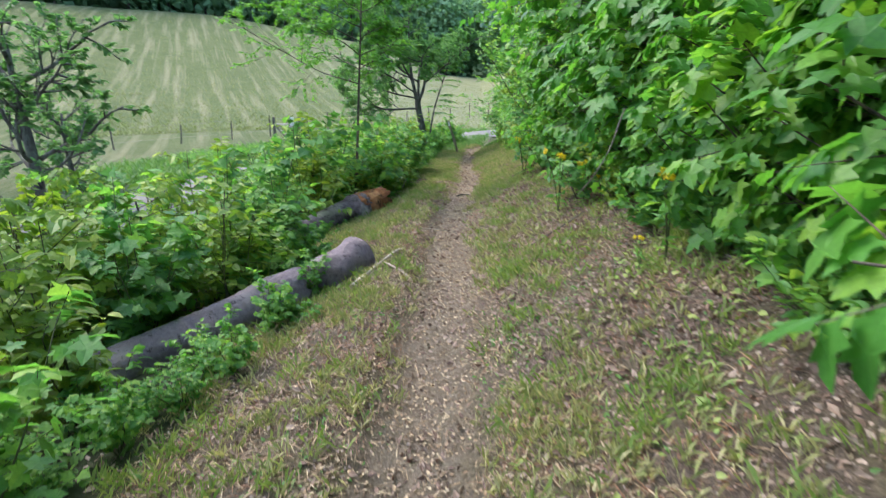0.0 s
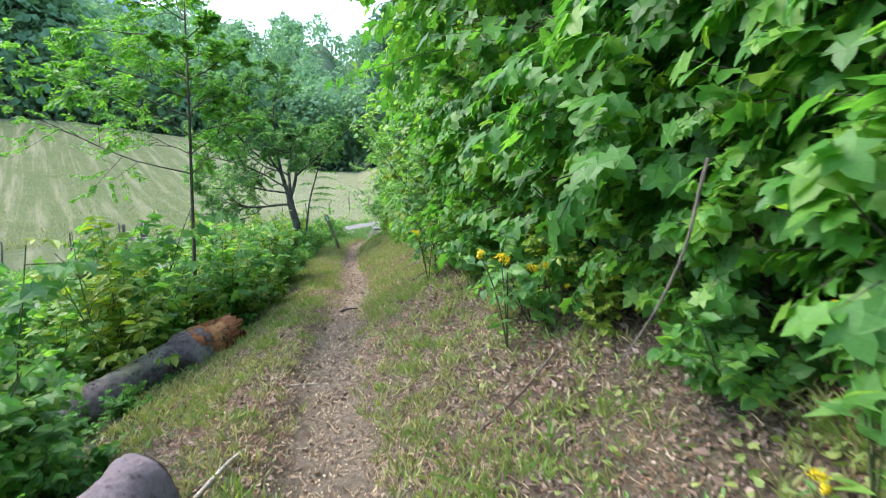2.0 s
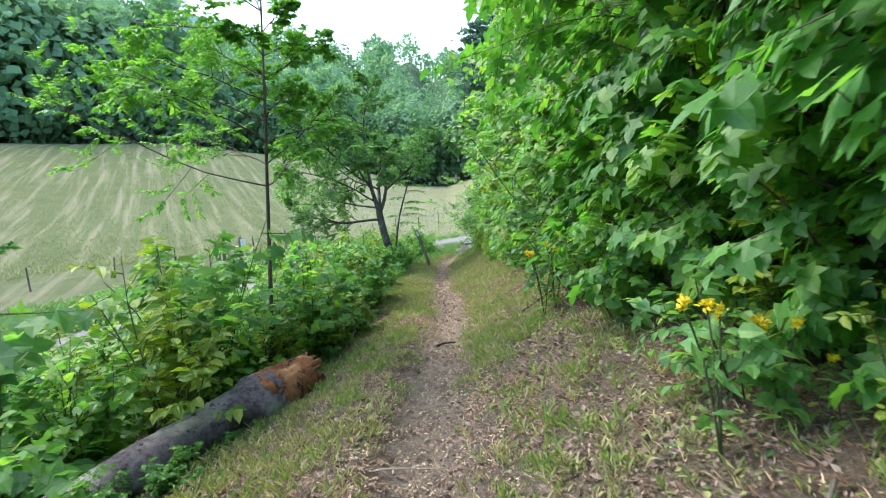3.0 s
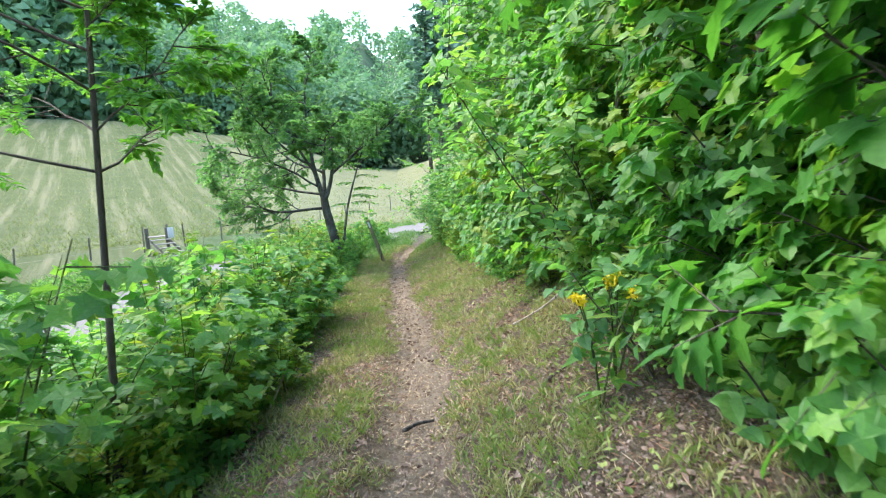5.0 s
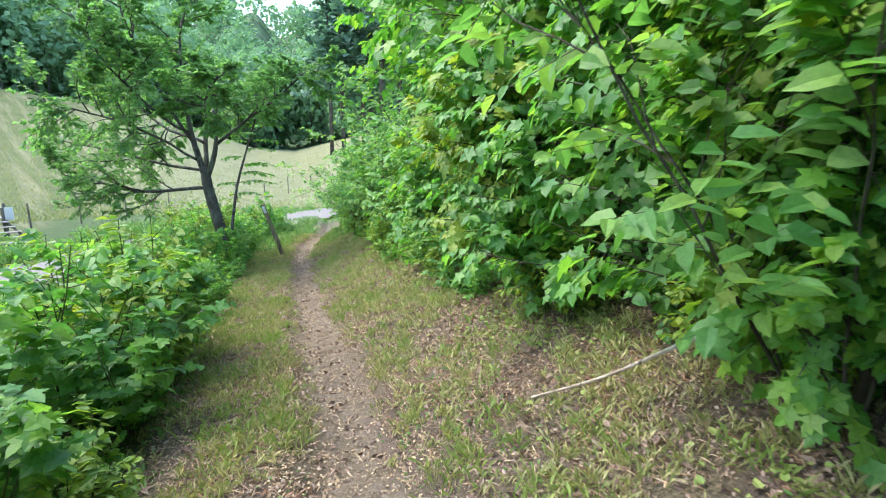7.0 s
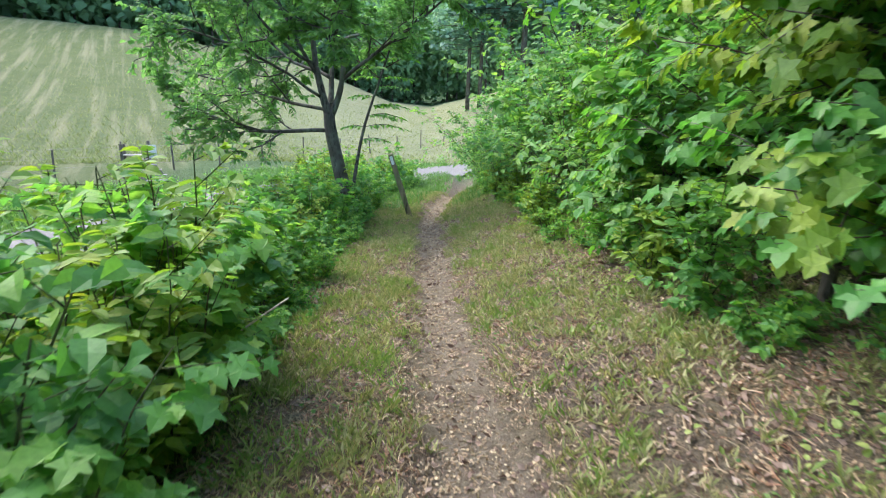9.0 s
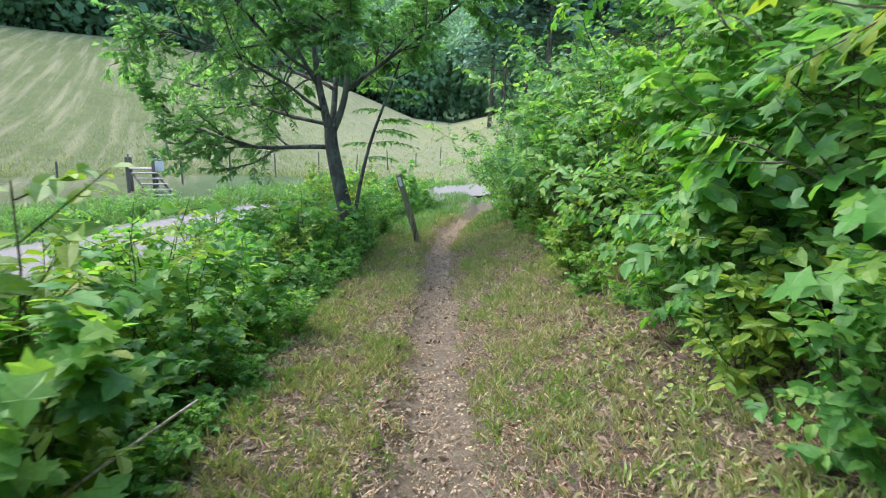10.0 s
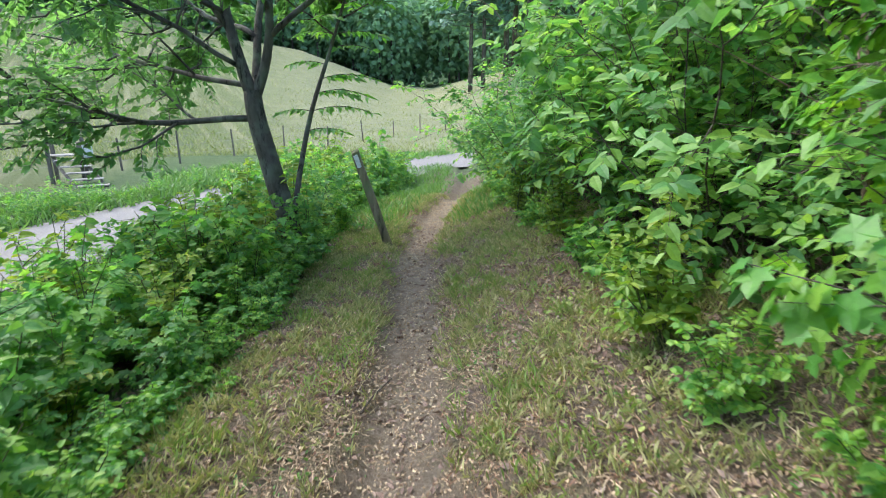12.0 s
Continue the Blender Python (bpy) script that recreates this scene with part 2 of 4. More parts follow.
def tubes(lines, sides=5):
    """Tapered round stems along lines of (points, radius at start, radius at end)."""
    vs, fs, n0 = [], [], 0
    ang = np.arange(sides) * 2 * np.pi / sides
    for pts, r0, r1 in lines:
        pts = np.asarray(pts, float)
        fine_twig = r0 < 0.0042
        if fine_twig:
            pts = pts[[0, -1]]
        n = len(pts)
        d = unit(np.gradient(pts, axis=0))
        ref = np.array([0.31, 0.95, 0.05]) if abs(d[0][2]) > 0.6 else np.array([0.05, 0.1, 0.99])
        a = unit(np.cross(d, ref))
        c = np.cross(d, a)
        r = np.linspace(r0, r1, n)[:, None, None]
        ring = pts[:, None] + r * (a[:, None] * np.cos(ang)[None, :, None] + c[:, None] * np.sin(ang)[None, :, None])
        vs.append(np.vstack([ring.reshape(-1, 3), pts[:1], pts[-1:]]))
        i, j = np.meshgrid(np.arange(n - 1), np.arange(sides), indexing="ij")
        q = i * sides + j
        k = i * sides + (j + 1) % sides
        f = np.concatenate([np.stack([q, k, k + sides], -1).reshape(-1, 3), np.stack([q, k + sides, q + sides], -1).reshape(-1, 3)])
        js = np.arange(sides)
        jn = (js + 1) % sides
        cap0 = np.stack([jn, js, np.full(sides, n * sides)], -1)
        cap1 = np.stack([(n - 1) * sides + js, (n - 1) * sides + jn, np.full(sides, n * sides + 1)], -1)
        fs.append((f if r0 < 0.012 else np.vstack([f, cap0, cap1])) + n0)
        n0 += n * sides + 2
    return np.vstack(vs), np.vstack(fs)


def fan(outline, fold, droop):
    """A leaf blade from its half outline (x along, y half width), folded at the midrib and drooping."""
    up_side = [(x, y) for x, y in outline]
    n = len(up_side)
    v = [(0.0, 0.0, 0.0)] + [(x, y, y * fold - droop * (x * x + y * y)) for x, y in up_side] + [(x, -y, y * fold - droop * (x * x + y * y)) for x, y in up_side]
    tip, mid = len(v), len(v) + 1
    v += [(1.0, 0.0, -droop), (0.5, 0.0, -droop * 0.25)]
    left, right = [0, *range(1, n + 1), tip], [0, *range(n + 1, 2 * n + 1), tip]
    f = [(left[k + 1], left[k], mid) for k in range(n + 1)] + [(right[k], right[k + 1], mid) for k in range(n + 1)]
    return np.array(v), np.array(f)


OVATE = fan([(0.2, 0.24), (0.62, 0.22)], 0.35, 0.18)
PLAIN = fan([(0.42, 0.27)], 0.35, 0.18)
SLIM = fan([(0.4, 0.15)], 0.3, 0.22)
BROAD = fan([(0.18, 0.32), (0.6, 0.3)], 0.3, 0.22)
MAPLE = fan([(-0.04, 0.36), (0.2, 0.28), (0.5, 0.56), (0.54, 0.24), (0.74, 0.22)], 0.16, 0.26)
CLUMP = (np.array([(-0.5, -0.15, 0), (-0.1, 0.5, 0.12), (0.45, 0.35, -0.1), (0.5, -0.3, 0.1), (-0.05, -0.55, -0.08), (0, 0, 0.22)], float),
         np.array([(0, 5, 1), (1, 5, 2), (2, 5, 3), (3, 5, 4), (4, 5, 0)]))
STRAW = (np.array([(0, -0.035, 0), (0, 0.035, 0), (0.5, 0.04, 0.08), (0.5, -0.04, 0.08), (1, 0, 0.0)], float), np.array([(0, 1, 2), (0, 2, 3), (3, 2, 4)]))
THIN = (np.array([(0, -0.022, 0), (0, 0.022, 0), (0.6, 0.016, 0.1), (1, 0, -0.06)], float), np.array([(0, 1, 2), (0, 2, 3)]))
SPRAY = (np.array([(-0.5, -0.2, 0), (0.1, 0.5, 0.1), (0.55, -0.05, -0.08), (-0.05, -0.5, 0.05)], float), np.array([(0, 3, 1), (1, 3, 2)]))
BLADE = (np.array([(0, -0.06, 0), (0, 0.06, 0), (0.55, 0.045, 0.06), (0.55, -0.045, 0.06), (1, 0, -0.1)], float),
         np.array([(0, 1, 2), (0, 2, 3), (3, 2, 4)]))


def grow(r, p, d, length, radius, levels, lines, sites):
    """A stem that wanders and carries finer stems; levels: dicts from the thickest to the twigs."""
    lv = levels[0]
    n = lv.get("n", 6)
    p, d = np.array(p, float), unit(np.array(d, float))
    pts, way = [p.copy()], [d.copy()]
    for k in range(n):
        d = unit(d + r.normal(0, lv["wander"], 3) + np.array([0, 0, lv["lift"]]))
        p = p + d * length / n
        pts.append(p.copy())
        way.append(d.copy())
    tip = radius * lv.get("taper", 0.35)
    lines.append((np.array(pts), radius, tip))
    pts, way = np.array(pts), np.array(way)
    if len(levels) == 1:
        m = lv["leaves"]
        at = np.linspace(0.15, 1.0, m) * n
        i = np.minimum(at.astype(int), n - 1)
        fr = (at - i)[:, None]
        pos_, dd = pts[i] * (1 - fr) + pts[i + 1] * fr, way[i]
        side = unit(np.cross(dd, np.array([0, 0, 1.0])) + 1e-6) * np.where(np.arange(m) % 2, 1, -1)[:, None]
        along = unit(side + dd * lv.get("fwd", 0.6) + r.normal(0, 0.25, (m, 3)) + np.array([0, 0, lv.get("hang", -0.1)]))
        sites.append(np.hstack([pos_, along]))
        return
    for k in range(lv["kids"]):
        f = lv["from"] + (1 - lv["from"]) * (k + r.random()) / lv["kids"]
        i = min(int(f * n), n - 1)
        q = pts[i] + (pts[i + 1] - pts[i]) * (f * n - i)
        w = r.normal(0, 1, 3) * np.array([1, 1, lv.get("flat", 0.5)])
        w = unit(w - (w @ way[i]) * way[i])
        a = radians(lv["angle"]) * r.uniform(0.7, 1.25)
        grow(r, q, way[i] * math.cos(a) + w * math.sin(a), length * lv["ratio"] * r.uniform(0.7, 1.2) * (1.15 - 0.6 * f), radius * lv.get("thin", 0.45), levels[1:], lines, sites)


def foliage(name, sites, shape, size, mats, r, tilt=0.45, face=0.0):
    """Leaves at their sites, their upper side to the sky and, by face, away from the stem."""
    s = np.vstack(sites)
    out_ = unit(s[:, :3] * np.array([1, 1, 0.0])) * face
    v, f = strew(shape, s[:, :3], s[:, 3:], np.array([0, 0, 1.0]) + out_ + r.normal(0, tilt, (len(s), 3)), size * r.uniform(0.6, 1.25, len(s)))
    return to_mesh(name, v, f, mats)


def smooth(x, a, b):
    u = np.clip((np.asarray(x, float) - a) / (b - a), 0, 1)
    return u * u * (3 - 2 * u)


# ---- the lie of the land ----
def trail_x(y):
    return np.interp(y, [-30, -19, -16, -13.3, -12.2, -10.3, -8.2, -5.3, -3, 0, 2.2, 4, 5.5, 7, 12], [-0.1, 0.02, -0.01, 0.13, 0.24, 0.32, 0.28, 0.31, 0.35, 0.38, 0.68, 0.98, 1.3, 1.7, 2.2])


def trail_z(y):
    ys = np.array([-60, -30, -23, -18.8, -16.8, -14.4, -13.2, -11.1, -9.7, -7.2, -6.4, -0.6, 2.2, 4.6, 6.2, 9, 13, 40])
    return np.interp(y, ys, [4.5, 2.7, 2.12, 1.76, 1.63, 1.44, 1.3, 1.03, 0.88, 0.57, 0.47, -0.13, -0.36, -0.5, -0.78, -1.08, -1.14, -2.2])


def road_x(y):
    return np.interp(y, [-60, -25, -10, 0, 4, 8, 11, 14.5, 19, 27], [-9, -7.6, -7.4, -7.3, -6.7, -4.6, -2.2, 1.2, 7, 20])


def road_z(y):
    return np.interp(y, [-60, -25, -8.7, 3, 14, 40], [4, 1.3, 0.0, -0.95, -1.12, -1.6])


def ripple(x, y, seed):
    """Soft rolling unevenness."""
    return (np.sin(x * 1.7 + seed) * np.cos(y * 1.3 - seed * 2) + 0.6 * np.sin(x * 3.9 + y * 2.8 + seed * 3) + 0.4 * np.cos(x * 7.3 - y * 8.1 + seed)) / 2


def land(x, y):
    x, y = np.asarray(x, float), np.asarray(y, float)
    yc = np.clip(y, -40, 40)
    off = x - trail_x(yc)
    base = trail_z(yc)
    rut = 0.13 * smooth(np.abs(off), 0.12, 0.42)
    bank = 0.42 * np.maximum(off - 0.3, 0) - 0.12 * np.maximum(off - 3.5, 0) - 0.22 * np.maximum(off - 25, 0)
    bank = bank * (1 - 0.55 * smooth(yc, 0, 12))
    fall = 0.3 * np.maximum(-off - 1.15 + 0.55 * (1 - smooth(yc, -13, -8)), 0)
    near = base + rut + bank - fall + 0.025 * ripple(x, y, 1.0) * smooth(np.abs(off), 0.2, 0.8)
    left = smooth(x, -0.5, -2.5)
    near = np.where(left > 0, np.maximum(near, road_z(yc) * left + near * (1 - left) - 0.0), near)
    near = np.where(off < -1.2, np.maximum(near, road_z(yc)), near)
    r = np.hypot(x, y + 8)
    th = np.degrees(np.arctan2(-x, y + 8))
    crest = np.interp(th, [-180, -60, -10, -2, 2, 10, 25, 60, 180], [10, 8, 3, -1.2, -0.4, 6.0, 11, 13, 10])
    start = np.interp(th, [-180, -2, 6, 20, 180], [2, -2.2, -2.0, -1.2, 2])
    far = start + (crest - start) * smooth(r, 26, 118) ** 1.2 + 0.15 * ripple(x * 0.08, y * 0.08, 2.0)
    hills = np.interp(th, [-180, -40, -20, 0, 15, 28, 40, 60, 180], [40, 50, 62, 68, 68, 88, 112, 118, 40])
    far = far + hills * smooth(r, 135, 400) * (1 + 0.08 * np.sin(th * 0.6) + 0.05 * np.sin(th * 1.7)) - 60 * smooth(r, 480, 1200)
    return near + (far - near) * smooth(r, 20, 40)


def axis(stops):
    """Grid lines: (from, to, step) runs joined."""
    return np.unique(np.round(np.concatenate([np.arange(a, b, s) for a, b, s in stops]), 4))


gx = axis([(-4000, -600, 400), (-600, -120, 22), (-120, -24, 5), (-24, -8, 0.8), (-8, -2, 0.25), (-2, 2.4, 0.07), (2.4, 8, 0.3), (8, 30, 1.2), (30, 120, 6), (120, 600, 22), (600, 4001, 400)])
gy = axis([(-4000, -600, 400), (-600, -100, 40), (-100, -28, 5), (-28, -23, 0.3), (-23, -1, 0.09), (-1, 6, 0.15), (6, 20, 0.5), (20, 60, 1.5), (60, 140, 4), (140, 600, 14), (600, 4001, 400)])
X, Y = np.meshgrid(gx, gy)
Z = land(X, Y)
close = smooth(X, -4, -2) * (1 - smooth(X, 2.5, 5)) * smooth(Y, -26, -24) * (1 - smooth(Y, 2, 6))
Z = Z + close * 0.014 * ripple(X * 3.1, Y * 3.3, 6.0) * ripple(X * 1.3, Y * 1.1, 8.0)
Z = Z + close * np.random.default_rng(3).normal(0, 0.007, Z.shape)
nx, ny = len(gx), len(gy)
ii, jj = np.meshgrid(np.arange(ny - 1), np.arange(nx - 1), indexing="ij")
q = (ii * nx + jj).ravel()
quads = np.stack([q, q + 1, q + nx + 1, q + nx], -1)
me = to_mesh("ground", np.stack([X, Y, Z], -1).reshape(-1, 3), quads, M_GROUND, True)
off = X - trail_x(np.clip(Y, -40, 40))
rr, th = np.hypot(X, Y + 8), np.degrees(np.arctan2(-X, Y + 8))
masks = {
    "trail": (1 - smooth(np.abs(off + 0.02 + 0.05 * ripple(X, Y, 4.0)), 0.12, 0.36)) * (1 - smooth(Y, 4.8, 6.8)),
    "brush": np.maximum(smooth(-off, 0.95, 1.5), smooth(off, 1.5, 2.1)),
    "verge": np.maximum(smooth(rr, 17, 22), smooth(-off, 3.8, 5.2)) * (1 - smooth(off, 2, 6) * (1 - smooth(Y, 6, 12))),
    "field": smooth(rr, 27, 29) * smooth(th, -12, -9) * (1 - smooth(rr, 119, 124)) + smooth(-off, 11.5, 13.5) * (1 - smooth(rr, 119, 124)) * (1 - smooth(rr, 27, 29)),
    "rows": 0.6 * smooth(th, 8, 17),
    # where the field slope is coloured as sunlit
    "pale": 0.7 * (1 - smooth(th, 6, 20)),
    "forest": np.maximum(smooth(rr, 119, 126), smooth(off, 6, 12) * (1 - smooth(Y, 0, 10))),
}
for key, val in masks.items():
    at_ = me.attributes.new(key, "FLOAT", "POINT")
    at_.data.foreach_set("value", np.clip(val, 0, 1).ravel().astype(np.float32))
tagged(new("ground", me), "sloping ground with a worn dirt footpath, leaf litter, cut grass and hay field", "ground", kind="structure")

# gravel road, a crowned strip on the ground
ys = np.concatenate([np.arange(-60, 4, 1.0), np.arange(4, 27.1, 0.5)])
cx = road_x(ys)
tan = unit(np.stack([np.gradient(cx), np.gradient(ys)], -1))
for _ in range(6):
    tan[1:-1] = unit(tan[:-2] + tan[1:-1] + tan[2:])
nrm = np.stack([tan[:, 1], -tan[:, 0]], -1)
wid = np.linspace(-1.7, 1.7, 13)
rx_ = cx[:, None] + nrm[:, :1] * wid
ry_ = ys[:, None] + nrm[:, 1:] * wid
rz_ = np.maximum(land(rx_, ry_), road_z(ry_)) + 0.05 - 0.04 * (np.abs(wid) / 1.7) ** 2 + np.random.default_rng(5).normal(0, 0.006, rx_.shape)
m_, n_ = rx_.shape
ii, jj = np.meshgrid(np.arange(m_ - 1), np.arange(n_ - 1), indexing="ij")
q = (ii * n_ + jj).ravel()
top = np.stack([rx_, ry_, rz_], -1).reshape(-1, 3)
me = to_mesh("road", top, np.stack([q, q + 1, q + n_ + 1, q + n_], -1), M_ROAD, True)
tagged(new("road", me), "pale grey gravel lane curving past the foot of the path", "road", kind="structure")

# distant ridge, its blue is distance haze put into the colour
az = np.radians(np.linspace(2, 62, 61))
prof = 235 + 175 * np.exp(-((np.degrees(az) - 22) / 8) ** 2) + 22 * np.sin(np.degrees(az) * 0.5) + 9 * np.sin(np.degrees(az) * 1.9)
rid = [np.stack([-1500 * np.sin(az) * k, 1500 * np.cos(az) * k, h], -1) for k, h in ((0.8, prof * 0 - 20), (0.92, prof * 0.6), (1.0, prof), (1.2, prof * 0 - 20))]
M_RIDGE_HAZE, t, b = mat_new("hazed far ridge", 1.0)
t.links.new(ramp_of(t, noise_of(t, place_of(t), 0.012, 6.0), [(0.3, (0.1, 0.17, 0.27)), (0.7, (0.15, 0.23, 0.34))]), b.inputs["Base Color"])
ii, jj = np.meshgrid(np.arange(3), np.arange(60), indexing="ij")
q = (ii * 61 + jj).ravel()
me = to_mesh("backdrop", np.vstack(rid), np.stack([q, q + 61, q + 62, q + 1], -1), M_RIDGE_HAZE, True)
tagged(new("backdrop", me), "distant wooded mountain ridge, blue haze in its colour, under a white sky", "mountain", kind="structure")

# ---- the tree beside the post ----
def lv(**k):
    return k


def plant(name, label, category, seed, starts, levels, shape, size, leaf, bark, group="", sides=5, tilt=0.45, face=0.35):
    """A shrub or weed with its stems and foliage, standing at the origin."""
    r = np.random.default_rng(seed)
    lines, sites = [], []
    for p, d, length, radius in starts(r):
        grow(r, p, d, length, radius, levels, lines, sites)
    ob = thing(name, label, category, group)
    part("wood", to_mesh("wood", *tubes(lines, sides), bark, True), ob)
    part("foliage", foliage("foliage", sites, shape, size, leaf, r, tilt, face), ob)
    return ob


def put(ob, x, y, turn=0.0, size=1.0, lean=0.0, sink=0.05, tall=1.0):
    m = pose(x, y, float(land(x, y)) - sink, lean, 0, turn) @ Matrix.Diagonal((size, size, size * tall, 1))
    return copy_thing(ob, m)


def bend(points, n=14):
    """A smooth line through a few points."""
    p = np.array(points, float)
    u = np.linspace(0, len(p) - 1, n)
    line = np.stack([np.interp(u, np.arange(len(p)), p[:, k]) for k in range(3)], -1)
    for _ in range(3):
        line[1:-1] = (line[:-2] + 2 * line[1:-1] + line[2:]) / 4
    return line


def leaning_tree():
    r = np.random.default_rng(21)
    z0 = float(land(-1.2, -0.3))
    tree = thing("tree", "leaning dark-barked tree with a low forked trunk and airy crown", "tree", at=(-1.2, -0.3, z0))
    o = np.array([-1.2, -0.3, z0])
    trunk = bend([(-1.2, -0.3, z0 - 0.15), (-1.3, -0.3, 0.45), (-1.44, -0.3, 1.05), (-1.58, -0.3, 1.75), (-1.6, -0.28, 2.05)], 22) - o
    v, f = tubes([(trunk, 0.15, 0.105)], 14)
    v[:14] = trunk[0] + (v[:14] - trunk[0]) * 1.35
    part("trunk", to_mesh("trunk", v, f, M_BARK, True), tree)
    forks = [([(-1.6, -0.28, 1.95), (-1.72, -0.26, 2.4), (-1.86, -0.2, 3.0), (-1.9, -0.1, 3.7)], 0.085), ([(-1.58, -0.28, 1.95), (-1.42, -0.26, 2.3), (-1.3, -0.3, 2.75), (-1.28, -0.35, 3.4)], 0.07),
             ([(-1.6, -0.25, 1.9), (-1.58, 0.0, 2.3), (-1.62, 0.35, 2.9), (-1.5, 0.6, 3.5)], 0.065)]
    for pts, rad in forks:
        part("fork", to_mesh("fork", *tubes([(bend(pts, 10) - o, rad, 0.04)], 9), M_BARK, True), tree)
    limbs = [((-1.58, -0.3, 1.72), (-0.98, -0.25, 0.16), 3.0, 0.046), ((-1.78, -0.22, 2.7), (-0.6, 0.1, 0.9), 3.4, 0.042), ((-1.88, -0.1, 3.5), (-0.1, 0.1, 1.0), 2.8, 0.04),
             ((-1.3, -0.3, 2.7), (0.8, 0.1, 0.6), 2.9, 0.04), ((-1.66, -0.28, 2.3), (-0.85, -0.2, 0.45), 3.4, 0.034), ((-1.3, -0.32, 3.0), (-0.1, -0.9, 0.5), 2.6, 0.042),
             ((-1.6, 0.2, 2.7), (-0.7, 0.8, 0.4), 3.6, 0.042), ((-1.5, 0.5, 3.3), (0.3, 0.9, 0.6), 2.8, 0.042), ((-1.6, -0.2, 2.1), (-0.9, 0.4, 0.22), 4.0, 0.04), ((-1.84, -0.2, 2.95), (-0.8, -0.5, 0.35), 3.2, 0.036)]
    levels = [lv(n=9, wander=0.1, lift=0.025, kids=14, **{"from": 0.2}, angle=54, ratio=0.42, flat=0.6), lv(n=6, wander=0.16, lift=0.03, kids=9, **{"from": 0.12}, angle=50, ratio=0.5, thin=0.35, flat=0.7),
              lv(n=4, wander=0.18, lift=0.0, leaves=34, hang=-0.25)]
    sites = []
    for p, d, length, radius in limbs:
        lines = []
        airy = levels[:2] + [lv(n=4, wander=0.18, lift=0.0, leaves=16, hang=-0.25)]
        grow(r, np.array(p) - o, d, length, radius, airy if p[2] < 2.35 else levels, lines, sites)
        part("limb", to_mesh("limb", *tubes(lines, 5), M_BARK, True), tree)
    part("crown", foliage("crown", sites, PLAIN, 0.122, M_TREE, r, 0.6), tree)


leaning_tree()


def feather(r, lines, p, d, length, pairs, leaflet, out):
    """A long leaf with paired leaflets."""
    side = unit(np.cross(d, np.array([0, 0, 1.0])))
    pts = np.array([np.array(p) + unit(d) * length * u + np.array([0, 0, -0.35 * length * u * u]) for u in np.linspace(0, 1, 8)])
    lines.append((pts, 0.006, 0.003))
    for u in np.linspace(0.15, 1, pairs):
        q = np.array(p) + unit(d) * length * u + np.array([0, 0, -0.35 * length * u * u])
        for s in (-1, 1):
            out.append(np.hstack([q, unit(side * s + unit(d) * 0.45 + np.array([0, -0.1, -0.3]) + r.normal(0, 0.09, 3))]))


def young_walnut():
    r = np.random.default_rng(5)
    o = np.array([-1.1, -0.7, float(land(-1.1, -0.7))])
    tree = thing("sapling", "slender dark sapling with feathered leaves beside the leaning tree", "tree", at=tuple(o))
    stem = bend([(-1.12, -0.7, o[2] - 0.1), (-1.16, -0.74, 0.45), (-0.98, 0.0, 1.72), (-0.72, 0.4, 2.5), (-0.45, 0.5, 3.3)], 18) - o
    part("trunk", to_mesh("trunk", *tubes([(stem, 0.045, 0.018)], 7), M_BARK, True), tree)
    lines, out = [], []
    for u, az_, ln in ((9, 350, 0.85), (10, 330, 0.85), (8, 340, 0.6), (11, 345, 0.8), (9, 190, 0.4), (11, 15, 0.55), (12, 200, 0.5), (13, 330, 0.7), (14, 160, 0.6), (14, 20, 0.7), (15, 250, 0.55), (16, 80, 0.6), (16, 340, 0.65), (17, 180, 0.6), (17, 60, 0.6), (10, 5, 0.5), (17, 300, 0.6)):
        d = np.array([math.cos(radians(az_)), math.sin(radians(az_)), 0.35])
        feather(r, lines, stem[u], d, ln, 9, 0.13, out)
    levels = [lv(n=5, wander=0.15, lift=0.08, kids=5, **{"from": 0.3}, angle=45, ratio=0.5), lv(n=3, wander=0.2, lift=0, leaves=9)]
    extra = []
    for k in range(4):
        grow(r, stem[14 + k], (r.normal(0, 1), r.normal(0, 1), 0.7), 1.1, 0.014, levels, lines, extra)
    part("branchwork", to_mesh("branchwork", *tubes(lines, 4), M_TWIG, True), tree)
    part("feathered_leaves", foliage("feathered_leaves", [np.array(out)], SLIM, 0.2, M_FINE, r, 0.4), tree)
    part("crown", foliage("crown", extra, OVATE, 0.08, M_FINE, r), tree)


young_walnut()


